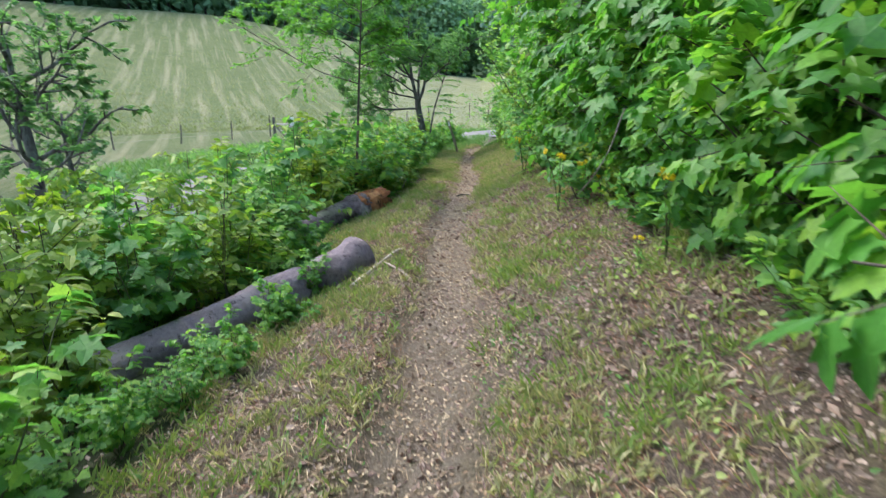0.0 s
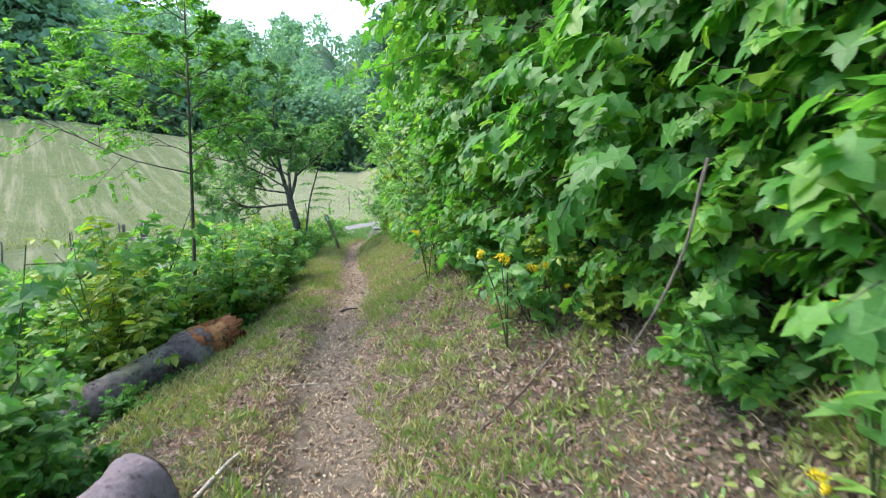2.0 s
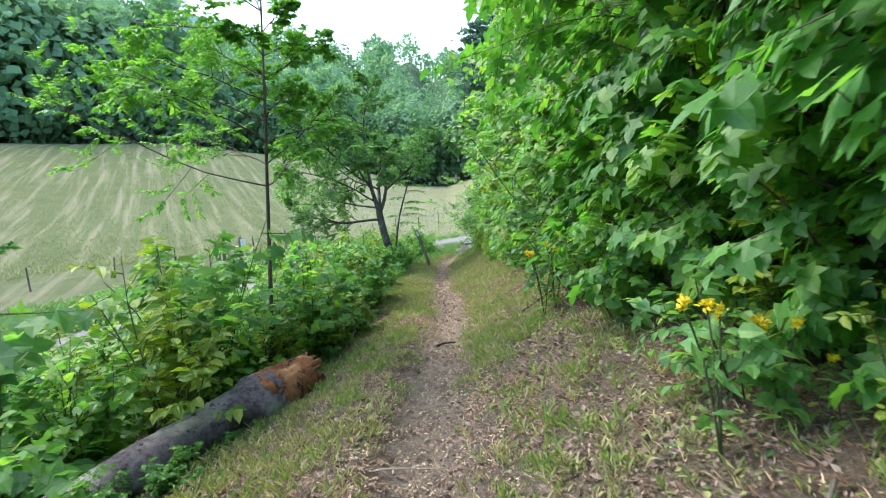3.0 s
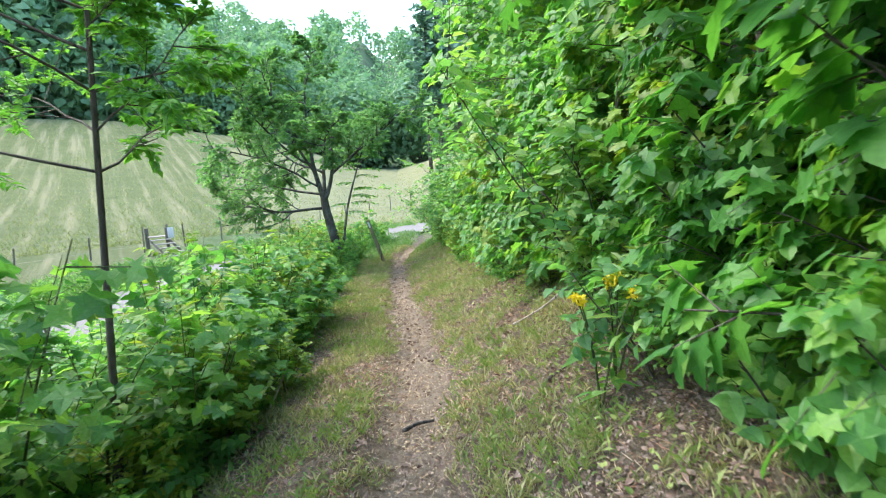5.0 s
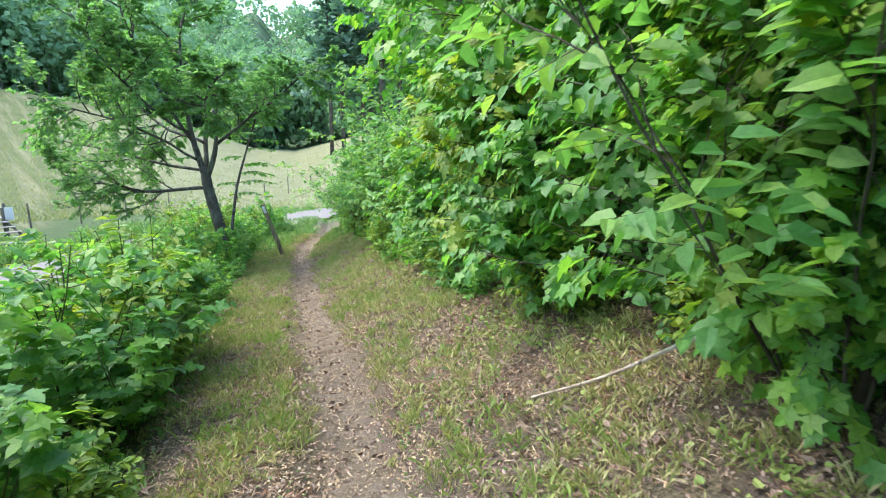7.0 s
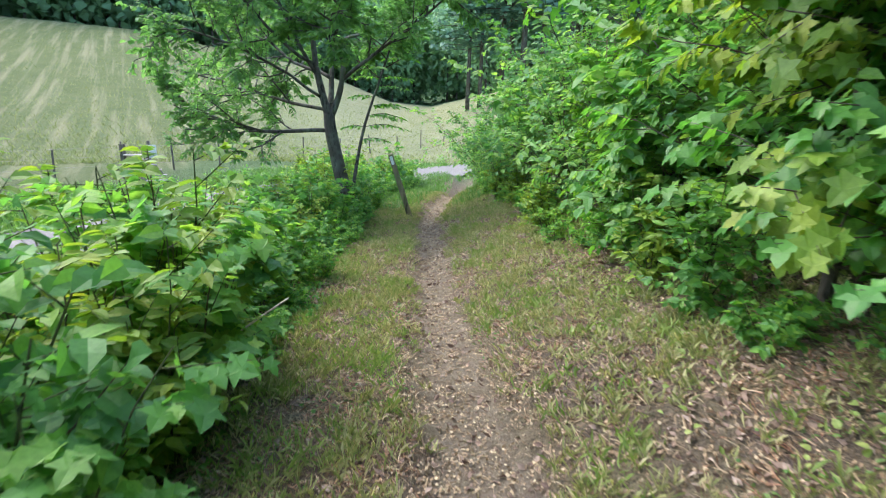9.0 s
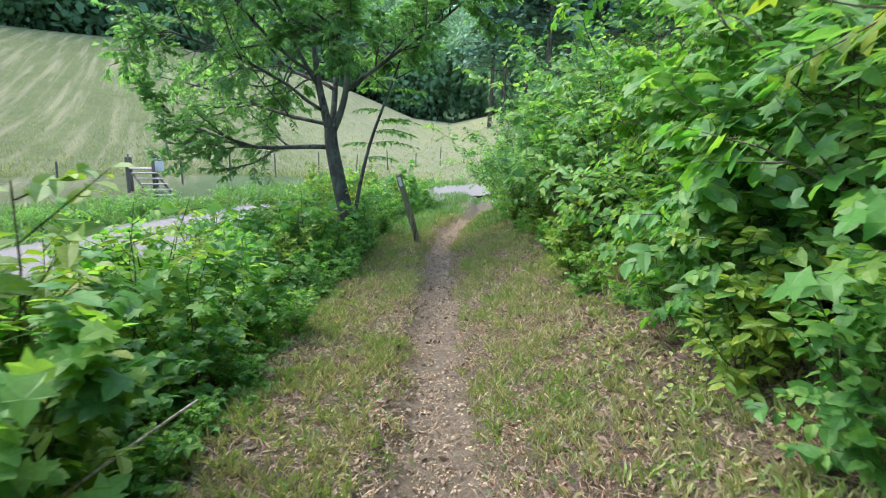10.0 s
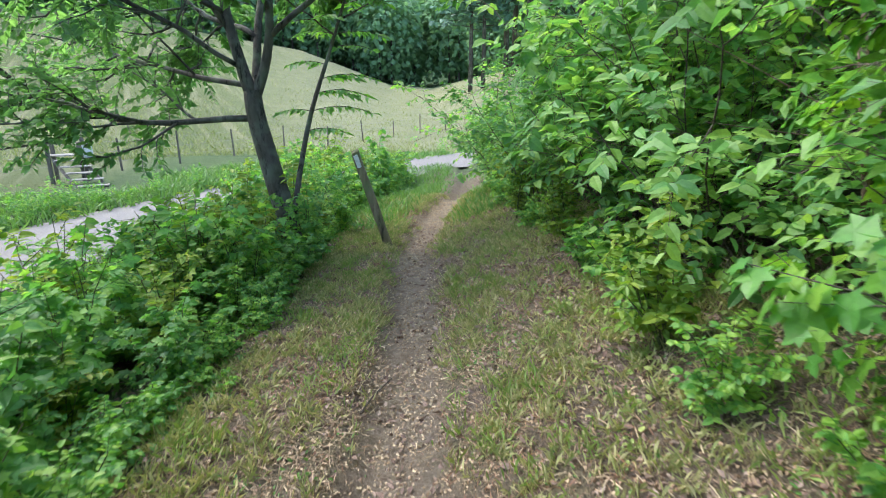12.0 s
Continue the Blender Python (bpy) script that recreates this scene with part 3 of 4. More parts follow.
def path_sapling():
    """The straight thin sapling behind the rotten log."""
    r = np.random.default_rng(14)
    o = np.array([-1.68, -13.7, float(land(-1.68, -13.7))])
    tree = thing("sapling", "tall thin sapling with airy small leaves behind the rotten log", "tree", at=tuple(o))
    stem = bend([(0.0, 0, -0.1), (0.08, 0.0, 0.9), (0.15, 0.03, 2.0), (0.22, 0.04, 3.0), (0.27, 0.08, 4.0)], 20)
    part("trunk", to_mesh("trunk", *tubes([(stem, 0.027, 0.009)], 7), M_TWIG, True), tree)
    levels = [lv(n=7, wander=0.09, lift=0.0, kids=9, **{"from": 0.2}, angle=45, ratio=0.42, flat=0.3), lv(n=4, wander=0.12, lift=-0.01, kids=5, **{"from": 0.15}, angle=45, ratio=0.55, flat=0.3),
              lv(n=3, wander=0.12, lift=-0.02, leaves=20, hang=-0.15)]
    lines, sites = [], []
    for k in range(20):
        f = 9 + k * 0.52
        i = int(f)
        a = k * 2.4 + 2.6
        if k < 2:
            continue
        reach = (1.95 if math.cos(a) < -0.2 else 0.95) * (0.8 if math.sin(a) < -0.5 else 1.0) * (1.15 - 0.032 * k) * (1.0 if k > 1 else 0.5)
        grow(r, stem[i], (math.cos(a) - 0.15, math.sin(a), 0.42), reach, 0.009, levels, lines, sites)
    part("branchwork", to_mesh("branchwork", *tubes(lines, 4), M_TWIG, True), tree)
    part("crown", foliage("crown", sites, PLAIN, 0.066, M_FINE, r, 0.35), tree)


path_sapling()


# ---- maples over the path ----
def maple(seed, label, height, spread, single=0, limbs=24, kids=11, leafy=None, low=1.5):
    r = np.random.default_rng(seed)
    ob = thing("maple", label, "tree", "maples along the path")
    lines, sites = [], []
    stem = bend([(0, 0, -0.1), (0.06, 0.05, height * 0.35), (-0.1, 0.0, height * 0.7), (-0.2, 0.1, height)], 14)
    part("trunk", to_mesh("trunk", *tubes([(stem, 0.045, 0.015)], 7), M_TWIG, True), ob)
    levels = [lv(n=7, wander=0.1, lift=-0.01, kids=kids, **{"from": 0.15}, angle=52, ratio=0.4, flat=0.45), lv(n=4, wander=0.14, lift=-0.03, leaves=8, hang=-0.75, fwd=0.8)]
    for k in range(limbs):
        f = low + (13 - low) * k / limbs
        i = int(f)
        a = math.pi + r.uniform(-1.5, 1.5) if k % 3 else r.uniform(0, 6.28)
        grow(r, stem[i], (math.cos(a), math.sin(a), 0.45), spread * (1.15 - 0.53 * k / limbs), 0.0092, levels, lines, sites)
    part("branchwork", to_mesh("branchwork", *tubes(lines, 4), M_TWIG, True), ob)
    s = np.vstack(sites)
    pick = np.argsort(s[:, 0])[:single]
    if single:
        shared = [to_mesh("leaf", MAPLE[0] * k, MAPLE[1], M_MAPLE) for k in (0.11, 0.135, 0.165)]
        for j, row in enumerate(s[pick]):
            x = unit(row[3:])
            up = np.array([0, 0, 0.8]) + unit(row[:3] * np.array([1, 1, 0])) * 0.9 + r.normal(0, 0.3, 3)
            z = unit(up - (up @ x) * x)
            y = np.cross(z, x)
            leaf = part("leaf", shared[j % 3], ob)
            leaf.matrix_local = Matrix((*[(x[k], y[k], z[k], row[k]) for k in range(3)], (0, 0, 0, 1)))
    rest = np.setdiff1d(np.arange(len(s)), pick)
    part("foliage", foliage("foliage", [s[rest]], MAPLE, 0.135, leafy or M_MAPLE, r, 0.34, 0.9), ob)
    return ob


first = maple(31, "young maple with large lobed leaves hanging over the path edge", 2.6, 1.35, 280)
first.matrix_basis = pose(2.4, -18.1, float(land(2.4, -18.1)), 0, 0, 10)
second = maple(37, "young maple with broad lobed leaves rising above the hedge", 3.0, 1.5)
little = maple(41, "maple seedling with pale green lobed leaves", 2.6, 1.3, 0, 15, 6, M_YOUNG)
tall = maple(47, "tall young maple arching its leafy crown over the path", 4.1, 1.95, 0, 34, 12, None, 5.0)
tall.matrix_basis = pose(2.05, -15.7, float(land(2.05, -15.7)), 0, 0, -15)
bushy = maple(53, "bushy low maple with broad lobed leaves at the path edge", 1.55, 1.0, 0, 15, 7)
bushy.matrix_basis = pose(1.95, -21.6, float(land(1.95, -21.6)), 0, 0, 10)
# extra tall maples added behind the hedge to keep skylight off it
for x, y, turn, s in ((3.5, -21.4, 40, 1.35), (3.4, -18.8, -30, 1.3), (3.9, -12.6, 20, 1.2), (3.8, -9.4, -40, 1.2), (3.7, -6.6, 60, 1.25), (3.9, -4.2, 0, 1.25)):
    put(tall, x, y, turn, s)
rear = maple(43, "young maple with lobed leaves deep in the hedge", 3.0, 1.5, 0, 19, 9)
rear.matrix_basis = pose(3.3, -23.6, float(land(3.3, -23.6)), 0, 0, 20)
little.matrix_basis = pose(-4.2, -18.6, float(land(-4.2, -18.6)), 0, 0, 70)
second.matrix_basis = pose(2.45, -16.2, float(land(2.45, -16.2)), 0, 0, -8)
put(second, 2.9, -11.5, 15, 1.0)
put(little, 2.0, -9.35, 0, 0.82)
put(little, 2.15, -9.75, 25, 0.78)
put(second, 2.3, -9.2, -15, 0.8)
for x, y, turn, s in ((2.0, -13.1, 10, 0.62), (2.15, -12.5, -20, 0.66), (2.1, -14.0, 30, 0.62), (2.5, -13.5, 0, 0.95)):
    put(little, x, y, turn, s)
put(bushy, 1.95, -7.6, 40, 0.6)
for x, y, turn, s in ((-2.55, -20.6, 160, 0.55), (-3.1, -19.4, 200, 0.6), (-2.7, -18.3, 120, 0.5), (-3.6, -20.8, 90, 0.65), (-3.4, -17.6, 30, 0.6), (-1.35, -9.2, 0, 0.36), (-1.75, -8.3, 200, 0.42), (-2.4, -14.2, 40, 0.5)):
    put(little, x, y, turn, s)

# ---- hedge shrubs along the uphill side ----
HEDGE_LV = [lv(n=7, wander=0.1, lift=-0.015, kids=7, **{"from": 0.12}, angle=46, ratio=0.4, flat=0.6), lv(n=4, wander=0.15, lift=0.0, kids=5, **{"from": 0.1}, angle=48, ratio=0.6, flat=0.5),
            lv(n=3, wander=0.15, lift=-0.03, leaves=7, hang=-0.25)]


def shrub_starts(height, count, spread):
    def made(r):
        for k in range(count):
            a = 6.283 * (k + r.random()) / count
            w = spread * r.uniform(0.25, 1.0)
            yield (0.12 * math.cos(a), 0.12 * math.sin(a), 0.0), (w * math.cos(a), w * math.sin(a), 1.0), height * r.uniform(0.65, 1.05), 0.011
    return made


shrubs = [plant("shrub", lab, "shrub", 40 + k, shrub_starts(h, n, sp), HEDGE_LV, shp, sz, M_HEDGE, M_TWIG, "hedge shrubs", 3, 0.4, 0.7)
          for k, (lab, h, n, sp, shp, sz) in enumerate((
              ("dense green shrub with oval leaves beside the path", 2.3, 11, 0.75, OVATE, 0.115),
              ("tall green shrub with small leaves in the hedge", 2.7, 11, 0.6, PLAIN, 0.1),
              ("broad-leaved green shrub leaning over the path edge", 2.0, 11, 0.9, BROAD, 0.12)))]
BACK_LV = [lv(n=6, wander=0.1, lift=0.0, kids=7, **{"from": 0.15}, angle=48, ratio=0.42, flat=0.6), lv(n=3, wander=0.15, lift=-0.02, leaves=10, hang=-0.2)]
back_shrub = plant("shrub", "tall green undergrowth shrub on the wooded bank", "shrub", 48, shrub_starts(2.5, 12, 0.7), BACK_LV, PLAIN, 0.15, M_HEDGE, M_TWIG, "hedge shrubs", 3)
EDGE_LV = [lv(n=5, wander=0.12, lift=-0.02, kids=6, **{"from": 0.2}, angle=50, ratio=0.42, flat=0.6), lv(n=3, wander=0.15, lift=-0.03, leaves=7, hang=-0.3)]
edge_shrubs = [plant("shrub", lab, "shrub", 52 + k, shrub_starts(h, n, 0.8), EDGE_LV, shp, sz, leaf, M_TWIG, "hedge shrubs", 3, 0.35, 0.7)
               for k, (lab, h, n, shp, sz, leaf) in enumerate((("low leafy shrub with large heart-shaped leaves at the hedge foot", 1.15, 10, BROAD, 0.125, M_HEDGE),
                                                               ("low shrub with long pointed leaves at the hedge foot", 1.0, 10, OVATE, 0.14, M_HEDGE)))]
for k, ob in enumerate(edge_shrubs):
    ob.matrix_basis = pose(2.05, -10.4 + 3.1 * k, float(land(2.05, -10.4 + 3.1 * k)), 0, 0, 40 * k)
back_shrub.matrix_basis = pose(5.2, -26.5, float(land(5.2, -26.5)))
hx = np.random.default_rng(77)
for row, (gap, back, s0) in enumerate(((1.0, 1.85, 0.85), (1.15, 2.75, 1.15), (1.6, 4.4, 1.7), (2.2, 6.8, 2.3))):
    yy, k = -25.0, 0
    while yy < 11.0:
        x = back + float(trail_x(yy)) - 0.6 * float(smooth(yy, 2, 7)) + hx.uniform(-0.2, 0.25) + (0.28 if -13 < yy < -3 else 0.0)
        s = s0 * hx.uniform(0.85, 1.15) * (0.62 if row == 0 and yy < -14.5 else 1.0) * (0.75 if yy > 1.5 else 1.0) * (0.68 if row > 1 and yy > -7 else 1.0)
        if yy < -13.5 and row < 2:
            put(rear if row else bushy, x + (0.2 if row == 0 else 0.15), yy, hx.uniform(-60, 60), 0.95 * hx.uniform(0.85, 1.15))
            yy += gap * (0.75 if row == 0 else 1.1)
            continue
        if row < 2 and -6.4 < yy < -4.7:
            x += 0.75
        src = back_shrub if row > 1 else shrubs[(0, 2, 1, 2)[k % 4]] if yy < -6 else shrubs[(1, 0, 1, 2)[k % 4]]
        put(src, x, yy, hx.uniform(0, 360), s, hx.uniform(-6, 6), tall=hx.uniform(0.9, 1.15))
        yy += gap * hx.uniform(0.8, 1.2)
        k += 1
for k, ob in enumerate(shrubs):
    ob.matrix_basis = pose(2.2 + 0.2 * k, 3.5 + 1.4 * k, float(land(2.3, 3.5 + 1.4 * k)), 0, 0, 40 * k)

# ---- brush on the downhill side ----
BRUSH_LV = [lv(n=5, wander=0.09, lift=0.02, kids=8, **{"from": 0.15}, angle=55, ratio=0.34, flat=0.4), lv(n=3, wander=0.15, lift=-0.02, leaves=10, hang=-0.2)]


def weed_starts(height, count, spread):
    def made(r):
        for k in range(count):
            a = 6.283 * (k + r.random()) / count
            w = spread * r.uniform(0.1, 1.0)
            yield (0.012 * r.normal(), 0.012 * r.normal(), 0.0), (w * math.cos(a), w * math.sin(a), 1.0), height * r.uniform(0.6, 1.05), 0.008
    return made


weeds = [plant("brush_plant", lab, "plant", 60 + k, weed_starts(h, n, sp), BRUSH_LV, shp, sz, M_YOUNG if k == 3 else M_BRUSH, M_STEM, "brush below the path", 3)
         for k, (lab, h, n, sp, shp, sz) in enumerate((
             ("leafy green brush with serrated leaves below the path", 1.05, 9, 0.7, BROAD, 0.085),
             ("tall thin shoots with lobed leaves in the brush", 1.3, 6, 0.4, MAPLE, 0.095),
             ("low green bramble with broad leaves", 0.75, 10, 1.0, BROAD, 0.09),
             ("yellow-green young shoots with soft leaves", 1.15, 8, 0.5, OVATE, 0.09)))]
bx = np.random.default_rng(91)
beyond = []
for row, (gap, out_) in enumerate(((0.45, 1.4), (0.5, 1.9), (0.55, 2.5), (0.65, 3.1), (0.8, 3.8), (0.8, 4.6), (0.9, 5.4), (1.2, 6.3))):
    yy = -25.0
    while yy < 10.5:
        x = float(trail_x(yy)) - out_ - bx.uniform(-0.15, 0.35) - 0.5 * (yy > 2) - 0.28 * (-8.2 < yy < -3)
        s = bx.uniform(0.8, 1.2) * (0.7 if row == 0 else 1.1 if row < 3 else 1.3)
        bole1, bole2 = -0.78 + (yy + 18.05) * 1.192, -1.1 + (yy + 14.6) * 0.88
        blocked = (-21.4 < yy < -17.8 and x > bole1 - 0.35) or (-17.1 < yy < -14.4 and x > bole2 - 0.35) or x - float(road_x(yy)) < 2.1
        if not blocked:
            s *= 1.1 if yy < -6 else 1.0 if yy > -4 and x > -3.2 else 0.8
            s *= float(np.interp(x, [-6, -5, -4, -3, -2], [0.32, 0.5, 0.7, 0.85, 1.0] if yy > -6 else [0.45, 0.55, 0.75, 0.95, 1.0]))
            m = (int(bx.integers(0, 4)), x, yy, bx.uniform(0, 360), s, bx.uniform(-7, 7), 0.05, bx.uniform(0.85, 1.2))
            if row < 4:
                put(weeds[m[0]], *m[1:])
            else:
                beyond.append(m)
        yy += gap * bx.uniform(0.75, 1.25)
for x, y, k, s in ((-1.35, -13.2, 1, 1.15), (-1.5, -12.7, 3, 1.2), (-1.3, -12.2, 1, 1.0), (-1.05, -9.6, 3, 0.95), (-1.2, -9.0, 1, 1.05), (-1.3, -8.6, 3, 1.0), (-2.1, -20.4, 3, 1.1), (-2.3, -19.2, 1, 1.1), (-1.1, -18.72, 0, 0.42), (-1.95, -16.35, 2, 0.45), (-1.65, -16.1, 2, 0.35), (-2.3, -16.7, 0, 0.5), (-1.75, -20.6, 2, 0.5), (-1.4, -20.1, 0, 0.4)):
    put(weeds[k], x, y, 70 * k + 10 * x, s)
for x, y, turn, s in ((2.3, -12.0, 20, 0.75), (2.25, -11.0, 80, 0.7), (2.2, -10.1, -30, 0.7), (2.15, -6.6, 10, 0.6), (2.2, -12.9, 50, 0.7)):
    put(second, x, y, turn, s)
yy = -13.6
while yy < -3.5:
    put(edge_shrubs[0 if bx.random() < 0.7 else 1], float(trail_x(yy)) + bx.uniform(1.9, 2.2) + (0.12 if yy > -9 else 0.0), yy, bx.uniform(0, 360), bx.uniform(0.6, 0.85))
    yy += bx.uniform(0.5, 0.75)
yy = -20.9
while yy < -12.9:
    put(bushy, float(trail_x(yy)) + bx.uniform(1.55, 1.8) + (0.25 if yy < -16.4 else 0.0), yy, bx.uniform(-50, 50), bx.uniform(0.5, 0.7))
    yy += bx.uniform(0.55, 0.85)
for x, y, s in ((1.5, -14.25, 0.75), (1.6, -14.8, 0.7), (1.5, -15.4, 0.7), (1.45, -17.2, 0.6)):
    put(edge_shrubs[0], x, y, 60 * y, s)
yy = -8.4
while yy < 1.0:
    put(weeds[2 if bx.random() < 0.6 else 0], float(trail_x(yy)) - bx.uniform(1.2, 1.55), yy, bx.uniform(0, 360), bx.uniform(0.3, 0.5))
    yy += bx.uniform(0.2, 0.35)
yy = -24.0
while yy < 9.0:
    put(weeds[(2, 0, 2, 3)[int(bx.integers(0, 4))]], float(trail_x(yy)) + bx.uniform(1.3, 1.6) + 0.28 * (-14.0 < yy < -11.2) + 0.25 * (yy < -14.5), yy, bx.uniform(0, 360), bx.uniform(0.45, 0.85), -8)
    yy += bx.uniform(0.35, 0.75)
for x, y, k, s in ((-1.3, -8.6, 3, 1.3), (-1.6, -8.2, 1, 1.15), (-1.15, -9.1, 1, 1.1), (-1.6, -8.9, 0, 1.4), (-1.95, -8.4, 3, 1.35), (-2.4, -2.8, 0, 0.95), (-1.75, -2.9, 3, 1.0), (-2.6, -0.9, 3, 1.2), (-2.1, -1.4, 0, 1.3), (-2.5, -3.3, 3, 0.85), (-3.1, -3.0, 0, 0.8), (-2.2, -3.6, 0, 0.95), (-2.9, -2.4, 3, 0.8),
                   (-1.5, -20.9, 1, 0.42), (-1.2, -20.2, 1, 0.36), (-1.08, -19.35, 2, 0.4), (-1.2, -19.5, 1, 0.4), (-1.7, -21.2, 0, 0.4), (-1.35, -20.55, 0, 0.35), (-1.6, -20.45, 2, 0.3), (-1.75, -15.75, 2, 0.38), (-2.1, -16.2, 0, 0.4), (-1.5, -15.5, 2, 0.25)):
    put(weeds[k], x, y, 50 * k + 37 * y, s)
for k, ob in enumerate(weeds):
    ob.matrix_basis = pose(-3.0 - 0.5 * k, 11.0 + 0.3 * k, float(land(-3.0 - 0.5 * k, 11.0)), 0, 0, 0)


def undergrowth(rows):
    """The brush out of reach, as one mass of foliage."""
    vs, fs, n0 = [], [], 0
    for k, x, y, turn, s, lean, sink, tall in rows:
        src = [o for o in weeds[0 if k == 1 else k].children if o.name.startswith("foliage")][0].data
        co = np.empty(len(src.vertices) * 3, np.float32)
        src.vertices.foreach_get("co", co)
        ix = np.empty(len(src.loops), np.int32)
        src.loops.foreach_get("vertex_index", ix)
        m = np.array(pose(x, y, float(land(x, y)) - sink, lean, 0, turn) @ Matrix.Diagonal((s, s, s * tall, 1)))
        tri = ix.reshape(-1, 3)
        tri = tri[(tri[:, 0] // (len(co) // 3 // max(1, len(tri) // 6))) % 2 == 0]
        vs.append(co.reshape(-1, 3) @ m[:3, :3].T + m[:3, 3])
        fs.append(tri + n0)
        n0 += len(co) // 3
    tagged(new("undergrowth", to_mesh("undergrowth", np.vstack(vs), np.vstack(fs), M_BRUSH)), "mass of green undergrowth between the path and the lane", "undergrowth", kind="stuff")


# verge growth at the far side of the path's foot and along the lane
for k in range(90):
    a = bx.uniform(0, 1)
    y = bx.uniform(-2, 22)
    x = float(road_x(y)) + (bx.uniform(2.4, 5.0) if k % 2 and y > 8 else -bx.uniform(2.2, 3.4))
    if (abs(x - 1.0) < 1.0 and y < 14) or math.hypot(x + 9.3, y - 10.0) < 2.2:
        continue
    beyond.append((k % 4, x, y, bx.uniform(0, 360), bx.uniform(0.5, 0.8), 0, 0.05, 1.0))
undergrowth(beyond)


# ---- fallen logs ----
def bole(points, r0, r1, seed, sides=26, n=64, ragged=0.0, knots=()):
    """A fallen trunk: an uneven round along a line, with flattened knots."""
    r = np.random.default_rng(seed)
    line = bend(points, n)
    v, f = tubes([(line, r0, r1)], sides)
    body = v[:-2].reshape(n, sides, 3)
    ang = np.arange(sides) / sides * 6.283
    for i in range(n):
        k = 1 + 0.05 * np.sin(ang * 2 + 9.0 * i / n + seed) + 0.025 * np.sin(ang * 5 - 13.0 * i / n) + r.normal(0, 0.016, sides)
        for at, wide, size in knots:
            k = k + size * np.exp(-((i - at) / wide) ** 2) * (0.55 + 0.45 * np.sin(ang * 2 + at))
        body[i] = line[i] + (body[i] - line[i]) * k[:, None]
    if ragged:
        ax = unit(line[-1] - line[-2])
        body[-1] += ax * r.uniform(-ragged, ragged, (sides, 1))
    v[:-2] = body.reshape(-1, 3)
    return v, f


def log_thing(label, points, r0, r1, seed, mats, **kw):
    o = np.array(points[-1], float)
    ob = thing("log", label, "log", "fallen logs", tuple(o - np.array([0, 0, r1])))
    v, f = bole([np.array(p) - o + np.array([0, 0, r1]) for p in points], r0, r1, seed, **kw)
    part("bark", to_mesh("bark", v, f, mats, True), ob)
    return ob, np.array([0, 0, r1])


def lie(x, y, r):
    return (x, y, float(land(x, y)) + r * 0.82)


LA = (-0.8, -18.12)
log0, c0 = log_thing("long purple-grey fallen log with a split collar, weeds around it", [lie(-3.77, -20.99, 0.1), lie(-2.86, -20.21, 0.11), lie(-2.01, -19.51, 0.13), lie(-1.17, -18.8, 0.15)], 0.125, 0.165, 14, M_LOG, n=130, sides=36, knots=((118, 7, 0.16), (70, 6, 0.06), (30, 5, 0.06)), ragged=0.04)
log1, c1 = log_thing("thick purple-grey fallen log with a sawn end beside the path", [lie(-1.09, -18.62, 0.14), lie(-0.95, -18.38, 0.145), lie(*LA, 0.15)], 0.15, 0.175, 4, M_LOG, n=110, sides=36, knots=((40, 4, 0.05), (100, 7, 0.05)))
ax = Vector((LA[0] + 1.1, LA[1] + 18.65, 0)).normalized()
bm = bmesh.new()
bmesh.ops.create_circle(bm, cap_ends=True, segments=22, radius=0.162)
bmesh.ops.inset_region(bm, faces=bm.faces[:], thickness=0.03, depth=-0.012)
bm.transform(Matrix.Translation(Vector(c1) + ax * 0.012) @ ax.to_track_quat("Z", "Y").to_matrix().to_4x4())
me = bpy.data.meshes.new("sawn_end")
bm.to_mesh(me)
bm.free()
me.materials.append(M_CUT)
part("sawn_end", me, log1, "dark weathered sawn end")

LC = (-1.1, -14.62)
log2, c2 = log_thing("grey fallen log with a broken rotten orange end", [lie(-3.3, -17.1, 0.12), lie(-2.25, -16.05, 0.14), lie(-1.65, -15.3, 0.17), lie(-1.3, -14.92, 0.18)], 0.13, 0.2, 9, M_LOG_DARK, n=150, sides=36, knots=((133, 7, 0.28), (103, 7, 0.08), (70, 9, 0.07)), ragged=0.05)
rs = np.random.default_rng(8)
d2 = unit(np.array([0.42, 0.44, 0.06]))
a2 = unit(np.cross(d2, (0, 0, 1.0)))
b2 = np.cross(a2, d2)
v, f_ = bole([c2 - d2 * 0.15, c2 + d2 * 0.05, c2 + d2 * 0.2 + (0, 0, 0.015), c2 + d2 * 0.36 + (0, 0, 0.02)], 0.2, 0.165, 3, sides=18, n=14, ragged=0.06)
core = part("rotten_core", to_mesh("rotten_core", v, f_, M_ROT), log2, "crumbling orange heartwood")
for k in range(58):
    rad, an = 0.185 * math.sqrt(rs.random()), rs.uniform(0, 6.283)
    base = c2 + a2 * rad * math.cos(an) + b2 * rad * math.sin(an)
    ln = rs.uniform(0.26, 0.46) * (1.0 if math.sin(an) > -0.5 else 0.8)
    w = rs.uniform(0.016, 0.045)
    pts = np.array([base - d2 * 0.12, base + d2 * ln * 0.5 + rs.normal(0, 0.008, 3), base + d2 * ln + rs.normal(0, 0.014, 3)])
    part("splinter", to_mesh("splinter", *tubes([(pts, w, w * rs.uniform(0.35, 0.8))], 5), M_ROT, False), core, "rotten orange splinter" if k == 0 else "")


